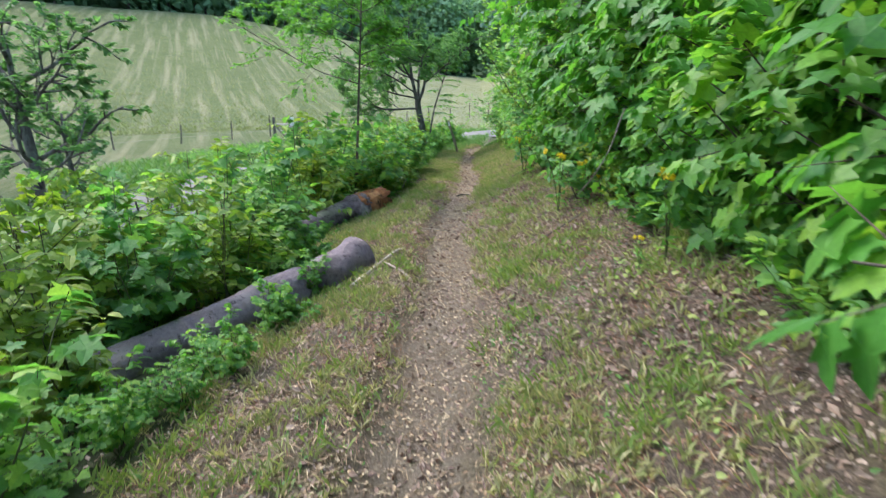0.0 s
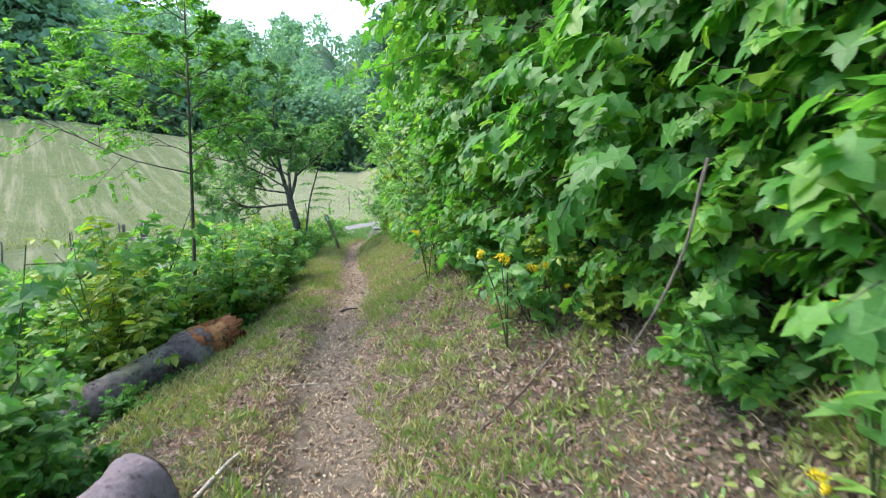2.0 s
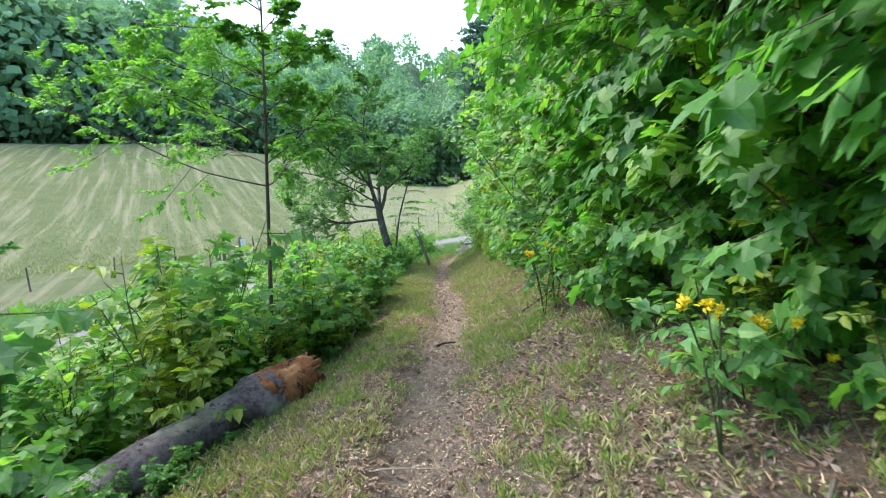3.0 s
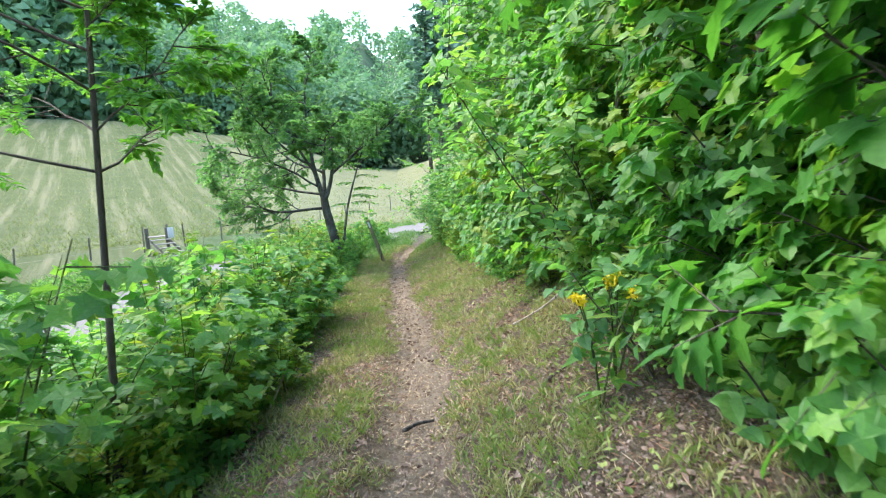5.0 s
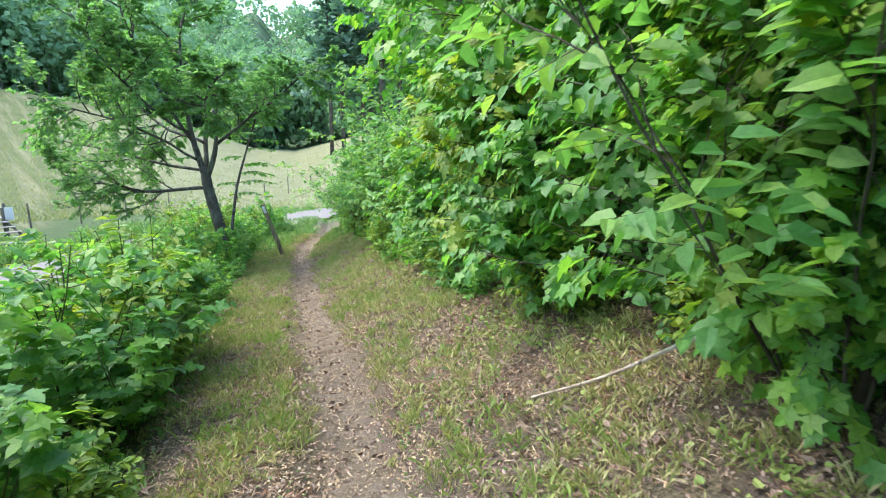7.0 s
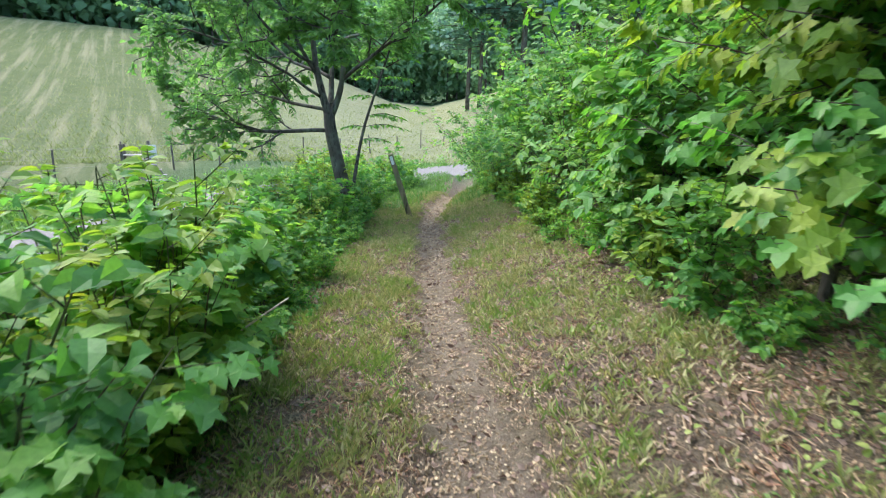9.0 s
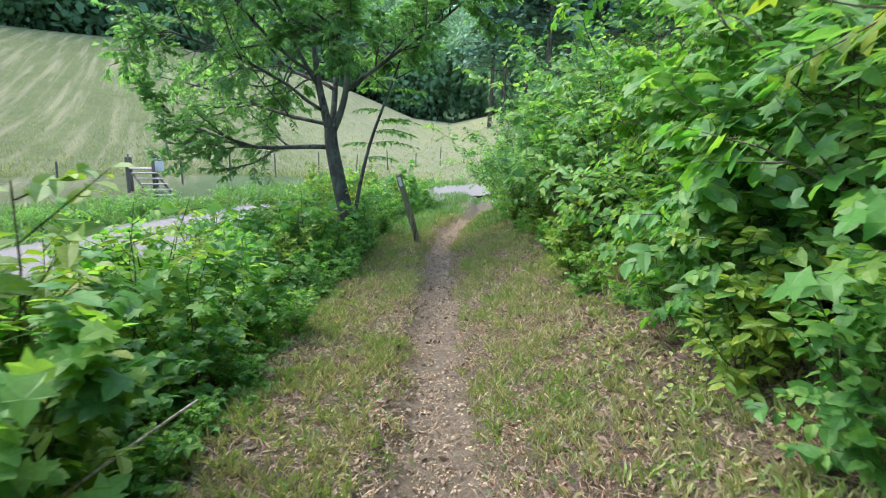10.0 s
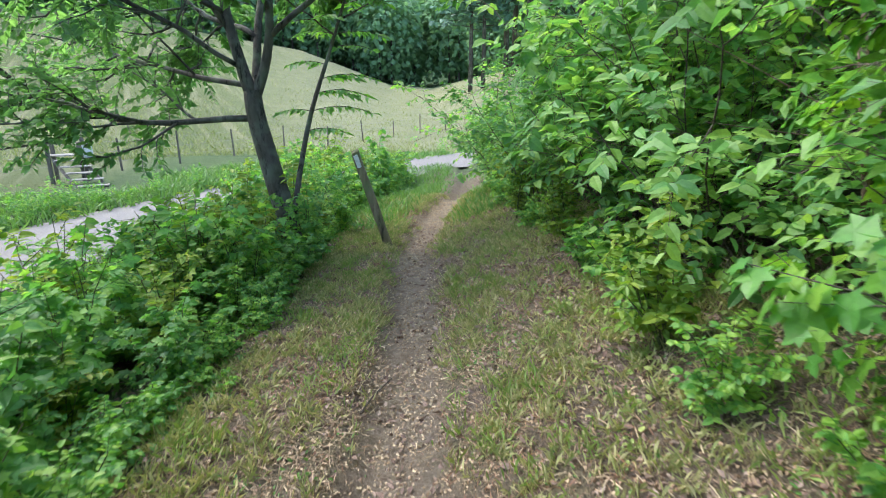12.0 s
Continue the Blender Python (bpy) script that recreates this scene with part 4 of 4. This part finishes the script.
# ---- blazed post ----
def blazed_post():
    o = Vector((0.0, 0.0, float(land(0, 0))))
    ob = thing("post", "leaning weathered wooden trail post with a white painted blaze", "post", at=tuple(o))
    tip = Vector((-0.42, 0.12, 1.3))
    up_ = tip.normalized()
    side = (Vector((1, 0, 0)) - up_ * up_.x).normalized()
    q = Matrix((side, up_.cross(side), up_)).transposed().to_4x4()
    bm = bmesh.new()
    bmesh.ops.create_cube(bm, size=1.0)
    bmesh.ops.scale(bm, vec=(0.108, 0.105, tip.length + 0.3), verts=bm.verts)
    bmesh.ops.translate(bm, vec=(0, 0, (tip.length - 0.3) / 2), verts=bm.verts)
    bmesh.ops.subdivide_edges(bm, edges=[e for e in bm.edges if abs(e.verts[0].co.z - e.verts[1].co.z) > 0.5], cuts=12)
    for v in bm.verts:
        v.co += Vector((noise.noise(v.co * 6), noise.noise(v.co * 6 + Vector((9, 0, 0))), 0)) * 0.008
        if v.co.z > tip.length - 0.02:
            v.co.z += (v.co.y + v.co.x * 0.4) * 0.35
    bmesh.ops.bevel(bm, geom=bm.edges[:], offset=0.008, segments=1, affect="EDGES")
    bm.transform(q)
    me = bpy.data.meshes.new("shaft")
    bm.to_mesh(me)
    bm.free()
    me.materials.append(M_POST)
    shaft = part("shaft", me, ob)
    bm = bmesh.new()
    bmesh.ops.create_cube(bm, size=1.0)
    bmesh.ops.scale(bm, vec=(0.06, 0.004, 0.17), verts=bm.verts)
    bmesh.ops.subdivide_edges(bm, edges=bm.edges[:], cuts=3)
    for v in bm.verts:
        v.co.x += noise.noise(v.co * 40) * 0.006
        v.co.z += noise.noise(v.co * 30 + Vector((5, 2, 0))) * 0.012
    bm.transform(q @ Matrix.Translation((-0.005, -0.0565, tip.length - 0.14)))
    me = bpy.data.meshes.new("blaze")
    bm.to_mesh(me)
    bm.free()
    me.materials.append(M_WHITE)
    part("blaze", me, shaft, "white painted blaze")


blazed_post()


# ---- stile over the fence ----
def box(w, d, h, at, turn=(0, 0, 0), bevel=0.006):
    bm = bmesh.new()
    bmesh.ops.create_cube(bm, size=1.0)
    bmesh.ops.scale(bm, vec=(w, d, h), verts=bm.verts)
    bmesh.ops.bevel(bm, geom=bm.edges[:], offset=bevel, segments=1, affect="EDGES")
    bm.transform(pose(*at, *turn))
    return bm


def bm_part(name, bm, mats, parent, label=""):
    me = bpy.data.meshes.new(name)
    bm.to_mesh(me)
    bm.free()
    me.materials.append(mats)
    return part(name, me, parent, label)


def stile():
    x, y = -9.3, 9.9
    ob = thing("stile", "grey wooden step stile with posts beside the lane", "stile", at=(x, y, float(land(x, y)) - 0.1))
    ob.rotation_euler = (0, 0, radians(18))
    ob.scale = (0.85, 0.85, 0.8)
    for k in range(5):
        bm_part("tread", box(1.0, 0.26, 0.045, (-0.2 * k, 0.27 * k, 0.2 + 0.21 * k)), M_TREAD, ob)
    for s in (-0.46, 0.46):
        v, f_ = tubes([(np.array([(s + 0.05, -0.12, 0.0), (s - 0.4, 0.5, 0.5), (s - 0.9, 1.25, 1.05)]), 0.07, 0.07)], 4)
        part("stringer", to_mesh("stringer", v, f_, M_FENCE), ob)
    bm_part("platform", box(1.1, 0.5, 0.05, (-1.0, 1.5, 1.2)), M_TREAD, ob)
    for px_, py_, h in ((-1.5, 1.25, 1.75), (-0.5, 1.3, 1.7), (-1.45, 1.78, 1.7), (-0.45, 1.75, 1.85)):
        bm_part("post", box(0.12, 0.12, h + 0.3, (px_, py_, h / 2 - 0.15)), M_FENCE, ob)
    bm_part("panel", box(0.34, 0.02, 0.62, (-0.3, 1.64, 1.35)), M_WHITE, ob, "pale notice panel")


stile()


# ---- wire fence round the field ----
def field_fence():
    line = bend([(-17.5, 5.5, 0), (-12.4, 12.2, 0), (-9.2, 12.9, 0), (-6.5, 20, 0), (-2.5, 30, 0), (1.5, 35.0, 0), (6.0, 38.5, 0), (12.0, 42.0, 0)], 17)
    ob = thing("fence", "old wire fence with weathered wooden posts round the hay field", "fence", at=(line[0][0], line[0][1], float(land(line[0][0], line[0][1]))))
    o = np.array(ob.location)
    r = np.random.default_rng(2)
    tops = []
    for p in line:
        g = float(land(p[0], p[1]))
        h = r.uniform(0.95, 1.45)
        lean = r.normal(0, 0.06, 2)
        base = np.array([p[0], p[1], g - 0.2]) - o
        v, f = tubes([(np.array([base, base + (lean[0] * 0.5, lean[1] * 0.5, h * 0.5), base + (lean[0], lean[1], h + 0.2)]), 0.045, 0.035)], 6)
        part("post", to_mesh("post", v, f, M_FENCE, False), ob)
        tops.append(np.array([p[0], p[1], g]) - o)
    tops = np.array(tops)
    for h in (0.35, 0.7, 1.05):
        part("wire", to_mesh("wire", *tubes([(tops + np.array([0, 0, h]), 0.005, 0.005)], 3), M_WIRE, True), ob)


field_fence()

# ---- sticks on the ground ----
def stick(label, points, r0, r1, mats, raise_=0.0, n=12, fork=None):
    pts = [np.array([x, y, float(land(x, y)) + z + raise_]) for x, y, z in points]
    o = pts[0]
    ob = thing("stick", label, "stick", "fallen sticks", tuple(o))
    part("wood", to_mesh("wood", *tubes([(bend([p - o for p in pts], n), r0, r1)], 6), mats, True), ob)
    if fork:
        q = [np.array([x, y, float(land(x, y)) + z]) - o for x, y, z in fork]
        part("fork", to_mesh("fork", *tubes([(bend(q, 6), r0 * 0.6, r1 * 0.6)], 5), mats, True), ob)
    return ob


stick("short dark stick lying across the dirt path", [(0.06, -13.28, 0.015), (0.16, -13.2, 0.035), (0.29, -13.14, 0.02)], 0.017, 0.01, M_BARK)
stick("bare pale branch sloping out of the hedge to the ground", [(1.22, -11.75, 0.02), (1.42, -12.2, 0.17), (1.55, -12.55, 0.36), (1.66, -12.85, 0.46)], 0.008, 0.011, M_PALE)
stick("thin grey branch lying on the bank", [(1.0, -13.62, 0.02), (1.2, -13.56, 0.04), (1.5, -13.5, 0.12), (1.86, -13.44, 0.2)], 0.009, 0.007, M_TWIG)
stick("pale forked stick beside the sawn log", [(-0.75, -18.75, 0.02), (-0.6, -18.4, 0.03), (-0.47, -18.0, 0.06), (-0.42, -17.8, 0.03)], 0.018, 0.008, M_PALE, fork=[(-0.55, -18.3, 0.03), (-0.4, -18.45, 0.02), (-0.25, -18.6, 0.02)])
stick("dry straw-coloured stalk lying across the path edge", [(-0.85, -16.9, 0.02), (-0.3, -16.6, 0.03), (0.1, -16.5, 0.02)], 0.006, 0.004, M_PALE)
stick("long pale dead stalk leaning out of the brush", [(-1.2, -9.75, 0.2), (-1.1, -9.3, 0.35), (-0.95, -8.8, 0.38), (-0.82, -8.2, 0.36)], 0.008, 0.006, M_PALE)
stick("pale broken stick at the brush edge", [(-1.06, -12.35, 0.02), (-1.0, -12.15, 0.12), (-0.95, -11.95, 0.25)], 0.011, 0.008, M_PALE)
stick("grey twig lying on the bank", [(1.3, -17.9, 0.03), (1.0, -18.2, 0.04), (0.75, -18.3, 0.02)], 0.008, 0.005, M_TWIG)
stick("thin dark twig at the rut's edge", [(0.05, -4.85, 0.03), (0.1, -4.6, 0.04), (0.2, -4.25, 0.03)], 0.007, 0.005, M_TWIG)
stick("pale dry stem on the bank", [(1.75, -7.35, 0.03), (1.95, -7.5, 0.05), (2.12, -7.7, 0.05)], 0.006, 0.004, M_PALE)
stick("crooked pale dead branch standing out of the maple", [(1.19, -19.34, 1.06), (1.15, -19.35, 0.96), (1.13, -19.36, 0.84), (1.02, -19.35, 0.66), (0.93, -19.34, 0.58)], 0.006, 0.003, M_TWIG)


def bare_shrub(x, y):
    r = np.random.default_rng(19)
    o = (x, y, float(land(x, y)))
    ob = thing("dead_shrub", "bare reddish-brown dead shrub inside the hedge", "shrub", at=o)
    lines = []
    levels = [lv(n=7, wander=0.12, lift=0.0, kids=6, **{"from": 0.3}, angle=45, ratio=0.5), lv(n=4, wander=0.2, lift=0.0, leaves=1)]
    for k in range(6):
        grow(r, (0, 0, 0), (r.normal(0.05, 0.16), r.normal(0, 0.16), 1.0), 2.0, 0.009, levels, lines, [])
    part("wood", to_mesh("wood", *tubes(lines, 5), M_DRY, True), ob)


bare_shrub(2.45, -5.3)

# ---- yellow wildflowers ----
def wildflower():
    r = np.random.default_rng(12)
    ob = thing("wildflower", "yellow wildflower with clustered small petals at the hedge foot", "flower", "yellow flowers")
    lines, sites = [], []
    for k in range(3):
        top_ = np.array([r.normal(0, 0.1), r.normal(0, 0.1), r.uniform(0.5, 0.64)])
        lines.append((bend([(0, 0, 0), top_ * (0.3, 0.3, 0.6), top_], 6), 0.005, 0.003))
        c = top_ + r.normal(0, 0.011, (34, 3))
        v, f = strew(OVATE, c, r.normal(0, 1, (34, 3)), r.normal(0, 1, (34, 3)) + (0, 0, 0.8), r.uniform(0.016, 0.028, 34))
        part("flower_head", to_mesh("flower_head", v, f, M_PETAL), ob, "yellow flower cluster" if k == 0 else "")
        sites.append(np.hstack([np.repeat(top_[None], 8, 0) * r.uniform(0.2, 0.85, (8, 1)), unit(r.normal(0, 1, (8, 3)) * (1, 1, 0.3))]))
    part("wood", to_mesh("wood", *tubes(lines, 4), M_STEM, True), ob)
    part("leaves", foliage("leaves", sites, SLIM, 0.12, M_BRUSH, r), ob)
    return ob


fl = wildflower()
fl.matrix_basis = pose(1.12, -17.55, float(land(1.12, -17.55)), 0, 0, 0) @ Matrix.Scale(1.1, 4)
for x, y, turn, s in ((1.38, -17.5, 50, 0.8), (1.52, -17.62, 120, 0.55), (1.45, -19.7, 20, 1.0), (1.24, -14.16, 160, 1.25), (1.12, -14.26, 90, 1.15), (1.75, -19.85, 70, 1.05), (1.28, -19.74, 10, 0.45), (1.44, -14.1, 200, 1.2)):
    put(fl, x, y, turn, s)

# ---- distant woods ----
def far_woods():
    """Broadleaf trees on the hills, a crown of leaf sprays each, all one mass."""
    r = np.random.default_rng(101)
    P, A, U, S = [], [], [], []
    trunks = []
    for k in range(900):
        th_ = r.uniform(-38, 62)
        rad = 121 + 30 * r.random() if k < 170 else 121 + 290 * r.random() ** 0.85
        x, y = -rad * math.sin(radians(th_)), -8 + rad * math.cos(radians(th_))
        if -3.2 < th_ < -1.4 and rad < 150:
            continue
        z = float(land(x, y))
        h = r.uniform(13, 20) * ((1.65 if th_ > 24 else 1.1) if rad < 152 else 0.95)
        w = h * r.uniform(0.3, 0.42)
        n = 850 if rad < 152 else 220 if rad < 260 else 150
        d = unit(r.normal(0, 1, (n, 3)) + np.array([0, 0, 0.25]))
        lobes = 1 + 0.22 * np.sin(d[:, :1] * 5 + k) * np.cos(d[:, 1:2] * 4 - k)
        c = np.array([x, y, z + h * 0.5]) + d * np.array([w, w, h * 0.52]) * lobes * r.uniform(0.72, 1.0, (n, 1))
        P.append(c)
        A.append(r.normal(0, 1, (n, 3)))
        U.append(d + np.array([0, 0, 0.5]) + r.normal(0, 0.35, (n, 3)))
        S.append(np.full(n, w * (0.175 if rad < 152 else 0.25 if rad < 260 else 0.31)) * r.uniform(0.6, 1.2, n))
        if rad < 150:
            trunks.append((np.array([(x, y, z - 0.5), (x, y, z + h * 0.5)]), 0.25, 0.15))
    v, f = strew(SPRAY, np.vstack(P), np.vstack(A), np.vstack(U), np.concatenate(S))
    tagged(new("far_woods", to_mesh("far_woods", v, f, M_FOREST_HAZE)), "hillside of dense broadleaf woods behind the hay field, green paled by painted haze", "woods", kind="stuff")
    tagged(new("far_trunks", to_mesh("far_trunks", *tubes(trunks, 5), M_BARK)), "dark trunks at the edge of the far woods", "woods", kind="stuff")


far_woods()


# ---- pines beyond the hedge ----
def pine(seed):
    r = np.random.default_rng(seed)
    h = 21.0
    ob = thing("pine", "tall dark pine with bare lower trunk, layered boughs and haze-tinted needles", "tree", "pine stand")
    part("trunk", to_mesh("trunk", *tubes([(np.array([(0, 0, -0.5), (0.1, 0, h * 0.5), (0, 0.1, h)]), 0.26, 0.05)], 8), M_BARK, True), ob)
    lines, P, A = [], [], []
    for k in range(46):
        z = h * (0.3 + 0.68 * k / 46)
        a = k * 2.4 + r.normal(0, 0.3)
        ln = (3.9 * (1.05 - k / 46) + 0.7) * r.uniform(0.6, 1.1)
        d = np.array([math.cos(a), math.sin(a), 0.12])
        pts = np.array([np.array([0, 0, z]) + d * ln * u + np.array([0, 0, -0.25 * u * u * ln * 0.4]) for u in np.linspace(0, 1, 5)])
        lines.append((pts, 0.05, 0.012))
        m = int(8 + ln * 5)
        u = r.uniform(0.25, 1, m)
        P.append(np.array([0, 0, z]) + d * (ln * u)[:, None] + r.normal(0, 1, (m, 3)) * np.array([0.42, 0.42, 0.14]) * (0.6 + 0.5 * ln / 3))
        A.append(d + r.normal(0, 0.6, (m, 3)))
    P, A = np.vstack(P), np.vstack(A)
    part("branchwork", to_mesh("branchwork", *tubes(lines, 4), M_BARK, True), ob)
    v, f = strew(CLUMP, P, A, np.array([0, 0, 1.0]) + r.normal(0, 0.35, (len(P), 3)), r.uniform(0.35, 0.8, len(P)))
    part("needle_mass", to_mesh("needle_mass", v, f, M_PINE_HAZE), ob)
    return ob


pines = [pine(3), pine(8)]
pr = np.random.default_rng(6)
for k in range(13):
    x, y = 8.0 + 2.2 * k + pr.uniform(-1.2, 1.2), 74 + pr.uniform(-7, 9)
    if k < 2:
        pines[k].matrix_basis = pose(x, y, float(land(x, y)), 0, 0, 50 * k) @ Matrix.Scale(1.25, 4)
    else:
        put(pines[k % 2], x, y, pr.uniform(0, 360), pr.uniform(1.15, 1.5))


# ---- small trees at the lane and field edge ----
def small_tree(label, seed, leaves, height, leaf, size):
    r = np.random.default_rng(seed)
    ob = thing("tree", label, "tree", "trees by the lane")
    stem = bend([(0, 0, -0.15), (0.1, 0.05, height * 0.25), (-0.05, 0.1, height * 0.55), (0.05, 0, height * 0.85)], 10)
    part("trunk", to_mesh("trunk", *tubes([(stem, 0.17, 0.05)], 7), M_BARK, True), ob)
    levels = [lv(n=7, wander=0.14, lift=0.02, kids=7, **{"from": 0.2}, angle=50, ratio=0.45), lv(n=4, wander=0.18, lift=0.0, kids=4, **{"from": 0.2}, angle=45, ratio=0.55), lv(n=3, wander=0.15, lift=0.0, leaves=leaves)]
    lines, sites = [], []
    for k in range(11):
        a = k * 2.4
        grow(r, stem[2 + k * 7 // 11], (math.cos(a), math.sin(a), 0.6), height * 0.55, 0.06, levels, lines, sites)
    part("branchwork", to_mesh("branchwork", *tubes(lines, 4), M_BARK, True), ob)
    part("crown", foliage("crown", sites, OVATE, size, leaf, r), ob)
    return ob


grey = small_tree("small grey-branched tree with sparse leaves beside the lane", 55, 24, 4.4, M_TREE, 0.14)
grey.matrix_basis = pose(-9.9, -10.2, float(land(-9.9, -10.2)), 0, 0, 0)
put(grey, -11.5, -6.5, 130, 0.6)

# ---- ground cover along the path ----
gr = np.random.default_rng(44)


def cover(n, y0, y1, x0, x1, keep):
    y = gr.uniform(y0, y1, n)
    o_ = gr.uniform(x0, x1, n)
    x = o_ + trail_x(y)
    ok = gr.random(n) < keep(o_, x, y)
    x, y = x[ok], y[ok]
    return np.stack([x, y, land(x, y)], -1)


def patch(x, y, s, seed):
    return 0.5 + 0.5 * np.sin(x * 2.1 * s + seed) * np.cos(y * 1.7 * s - seed) + 0.3 * np.sin(x * 5.3 * s - y * 4.1 * s + seed)


def lay(name, label, category, shape, p, size, mats, flat, tilt):
    n = len(p)
    a = gr.normal(0, 1, (n, 3)) * np.array([1, 1, 0])
    a = unit(a) + np.array([0, 0, 1.0]) * flat * gr.uniform(0.3, 1.6, (n, 1))
    up = np.array([0, 0, 1.0]) + gr.normal(0, tilt, (n, 3))
    v, f = strew(shape, p + np.array([0, 0, 0.004]), a, up, gr.uniform(*size, n))
    tagged(new(name, to_mesh(name, v, f, mats)), label, category, kind="stuff")


off_path = lambda o_, x, y: smooth(np.abs(o_), 0.13, 0.4)
tuft = cover(27000, -24, 6, -1.6, 2.0, lambda o_, x, y: off_path(o_, x, y) * np.clip(patch(x, y, 1.0, 1.0), 0.12, 1) * np.interp(y, [-24, -9, -3], [0.5, 0.75, 1.0]) * (1 - 0.45 * smooth(o_, 0.6, 1.1) * (y < -13)))
blades = np.repeat(tuft, 14, 0) + gr.normal(0, 1, (len(tuft) * 14, 3)) * np.array([0.022, 0.022, 0.0])
lay("grass", "short tufted grass, green and straw-coloured, beside the path", "grass", THIN, blades, (0.03, 0.095), M_GRASS, 1.4, 0.6)
clump = cover(3600, -24, 5, -1.35, 1.7, lambda o_, x, y: smooth(np.abs(o_), 0.2, 0.45) * np.clip(patch(x, y, 1.6, 5.0) - 0.2, 0, 1))
blades = np.repeat(clump, 30, 0) + gr.normal(0, 1, (len(clump) * 30, 3)) * np.array([0.05, 0.05, 0.0])
lay("green_grass", "fresh green grass clumps among the straw", "grass", THIN, blades, (0.03, 0.11), M_TURF, 1.4, 0.6)
lay("far_grass", "taller grass on the verge below the post", "grass", BLADE, cover(16000, 1, 13, -2.5, 3.0, lambda o_, x, y: smooth(np.abs(o_), 0.3, 0.8)), (0.08, 0.25), M_WEED, 1.5, 0.5)
def thickness(y):
    """Cover lies thicker where the path is walked than past the post."""
    return np.interp(y, [-24, 0, 6], [1.0, 0.8, 0.35])


lay("cut_straw", "dry cut grass strewn over the ground", "straw", STRAW, cover(160000, -23.5, 6, -1.35, 2.0, lambda o_, x, y: thickness(y) * (1 - 0.7 * smooth(o_, 0.6, 1.1) * (1 - smooth(y, -15, -11))) * np.clip(0.4 + 0.7 * patch(x, y, 0.8, 4.0), 0.2, 1) * (0.35 + 0.65 * smooth(np.abs(o_), 0.1, 0.35))), (0.02, 0.075), M_STRAW, 0.25, 0.6)
lay("rusty_straw", "reddish-brown dried cuttings in patches", "straw", STRAW, cover(120000, -23.5, 4, -1.2, 1.8, lambda o_, x, y: off_path(o_, x, y) * np.clip(1.5 * patch(x, y, 1.4, 9.0) - 0.45, 0, 1)), (0.02, 0.065), M_RUST, 0.3, 0.7)
lay("leaf_litter", "brown dead leaves lying on the bank", "leaves", PLAIN, cover(80000, -23.5, 2, -1.2, 2.6, lambda o_, x, y: np.where(o_ > 0.4, 0.4 + 0.6 * smooth(o_, 0.4, 1.1), 0.35) * np.clip(0.25 + patch(x, y, 1.3, 2.0), 0.15, 1)), (0.018, 0.06), M_DEAD, 0.4, 0.9)
heap = lambda o_, x, y: 0.3 + 0.7 * smooth(np.abs(o_), 0.2, 0.5)
lay("debris", "crumbled leaves and bark heaped loosely under the maples", "litter", SPRAY, cover(80000, -23.5, -11.5, -1.3, 2.2, heap), (0.007, 0.024), M_DEAD, 0.8, 1.1)
lay("stubble", "pale broken stalks and chaff over the lower path", "litter", SPRAY, cover(95000, -13.5, 5, -1.3, 2.2, lambda o_, x, y: heap(o_, x, y) * smooth(y, -13.5, -11)), (0.007, 0.024), M_STRAW, 0.8, 1.1)
lay("wood_chips", "pale chips and crumbs on the trodden dirt", "chips", SPRAY, cover(42000, -23.5, 5, -0.45, 0.45, lambda o_, x, y: 0.8), (0.006, 0.022), M_STRAW, 0.15, 0.4)
lay("low_weeds", "small green clover and weeds in the grass", "weeds", OVATE, cover(80000, -24, 3, -1.5, 2.0, lambda o_, x, y: off_path(o_, x, y) * np.clip(patch(x, y, 0.9, 7.0) - 0.25, 0, 1)), (0.012, 0.035), M_WEED, 0.6, 0.5)
lay("seedlings", "broad-leaved green seedlings in the leaf litter at the hedge foot", "weeds", BROAD, cover(15000, -23.5, 2, 0.55, 2.1, lambda o_, x, y: smooth(o_, 0.6, 1.4) * np.clip(1.3 * patch(x, y, 1.2, 3.5) - 0.3, 0, 1)) + gr.uniform(0, 0.06, 1)[0] * np.array([0, 0, 1.0]), (0.018, 0.048), M_TURF, 0.45, 0.5)
ht, hr = np.radians(gr.uniform(-9, 52, 26000)), 27 + 70 * gr.random(26000) ** 1.6
hp = np.stack([-hr * np.sin(ht), -8 + hr * np.cos(ht)], -1)
ok = hp[:, 0] < road_x(np.clip(hp[:, 1], -60, 27)) - 5
lay("hay_tufts", "uneven tufts of pale green hay on the field", "hay", BLADE, np.column_stack([hp, land(hp[:, 0], hp[:, 1])])[ok], (0.12, 0.34), M_HAY, 1.2, 0.5)
lay("brush_floor", "dead leaves and stalks under the brush", "leaves", PLAIN, cover(16000, -24, 4, -4.0, -1.1, lambda o_, x, y: 1.0), (0.02, 0.06), M_DEAD, 0.35, 0.6)
lay("brush_weeds", "low green weeds under the brush", "weeds", OVATE, cover(16000, -24, 4, -4.0, -1.1, lambda o_, x, y: np.clip(patch(x, y, 0.9, 3.0), 0.2, 1)), (0.03, 0.08), M_WEED, 0.9, 0.5)
vy = gr.uniform(-6, 26, 16000)
vx = road_x(vy) - gr.uniform(1.6, 6.5, 16000)
ok = (np.hypot(vx, vy + 8) < 34) & (np.hypot(vx + 9.3, vy - 10.0) > 1.9)
lay("verge_grass", "rank green grass between the lane and the fence", "grass", BLADE, np.stack([vx, vy, land(vx, vy)], -1)[ok], (0.15, 0.45), M_WEED, 1.4, 0.5)
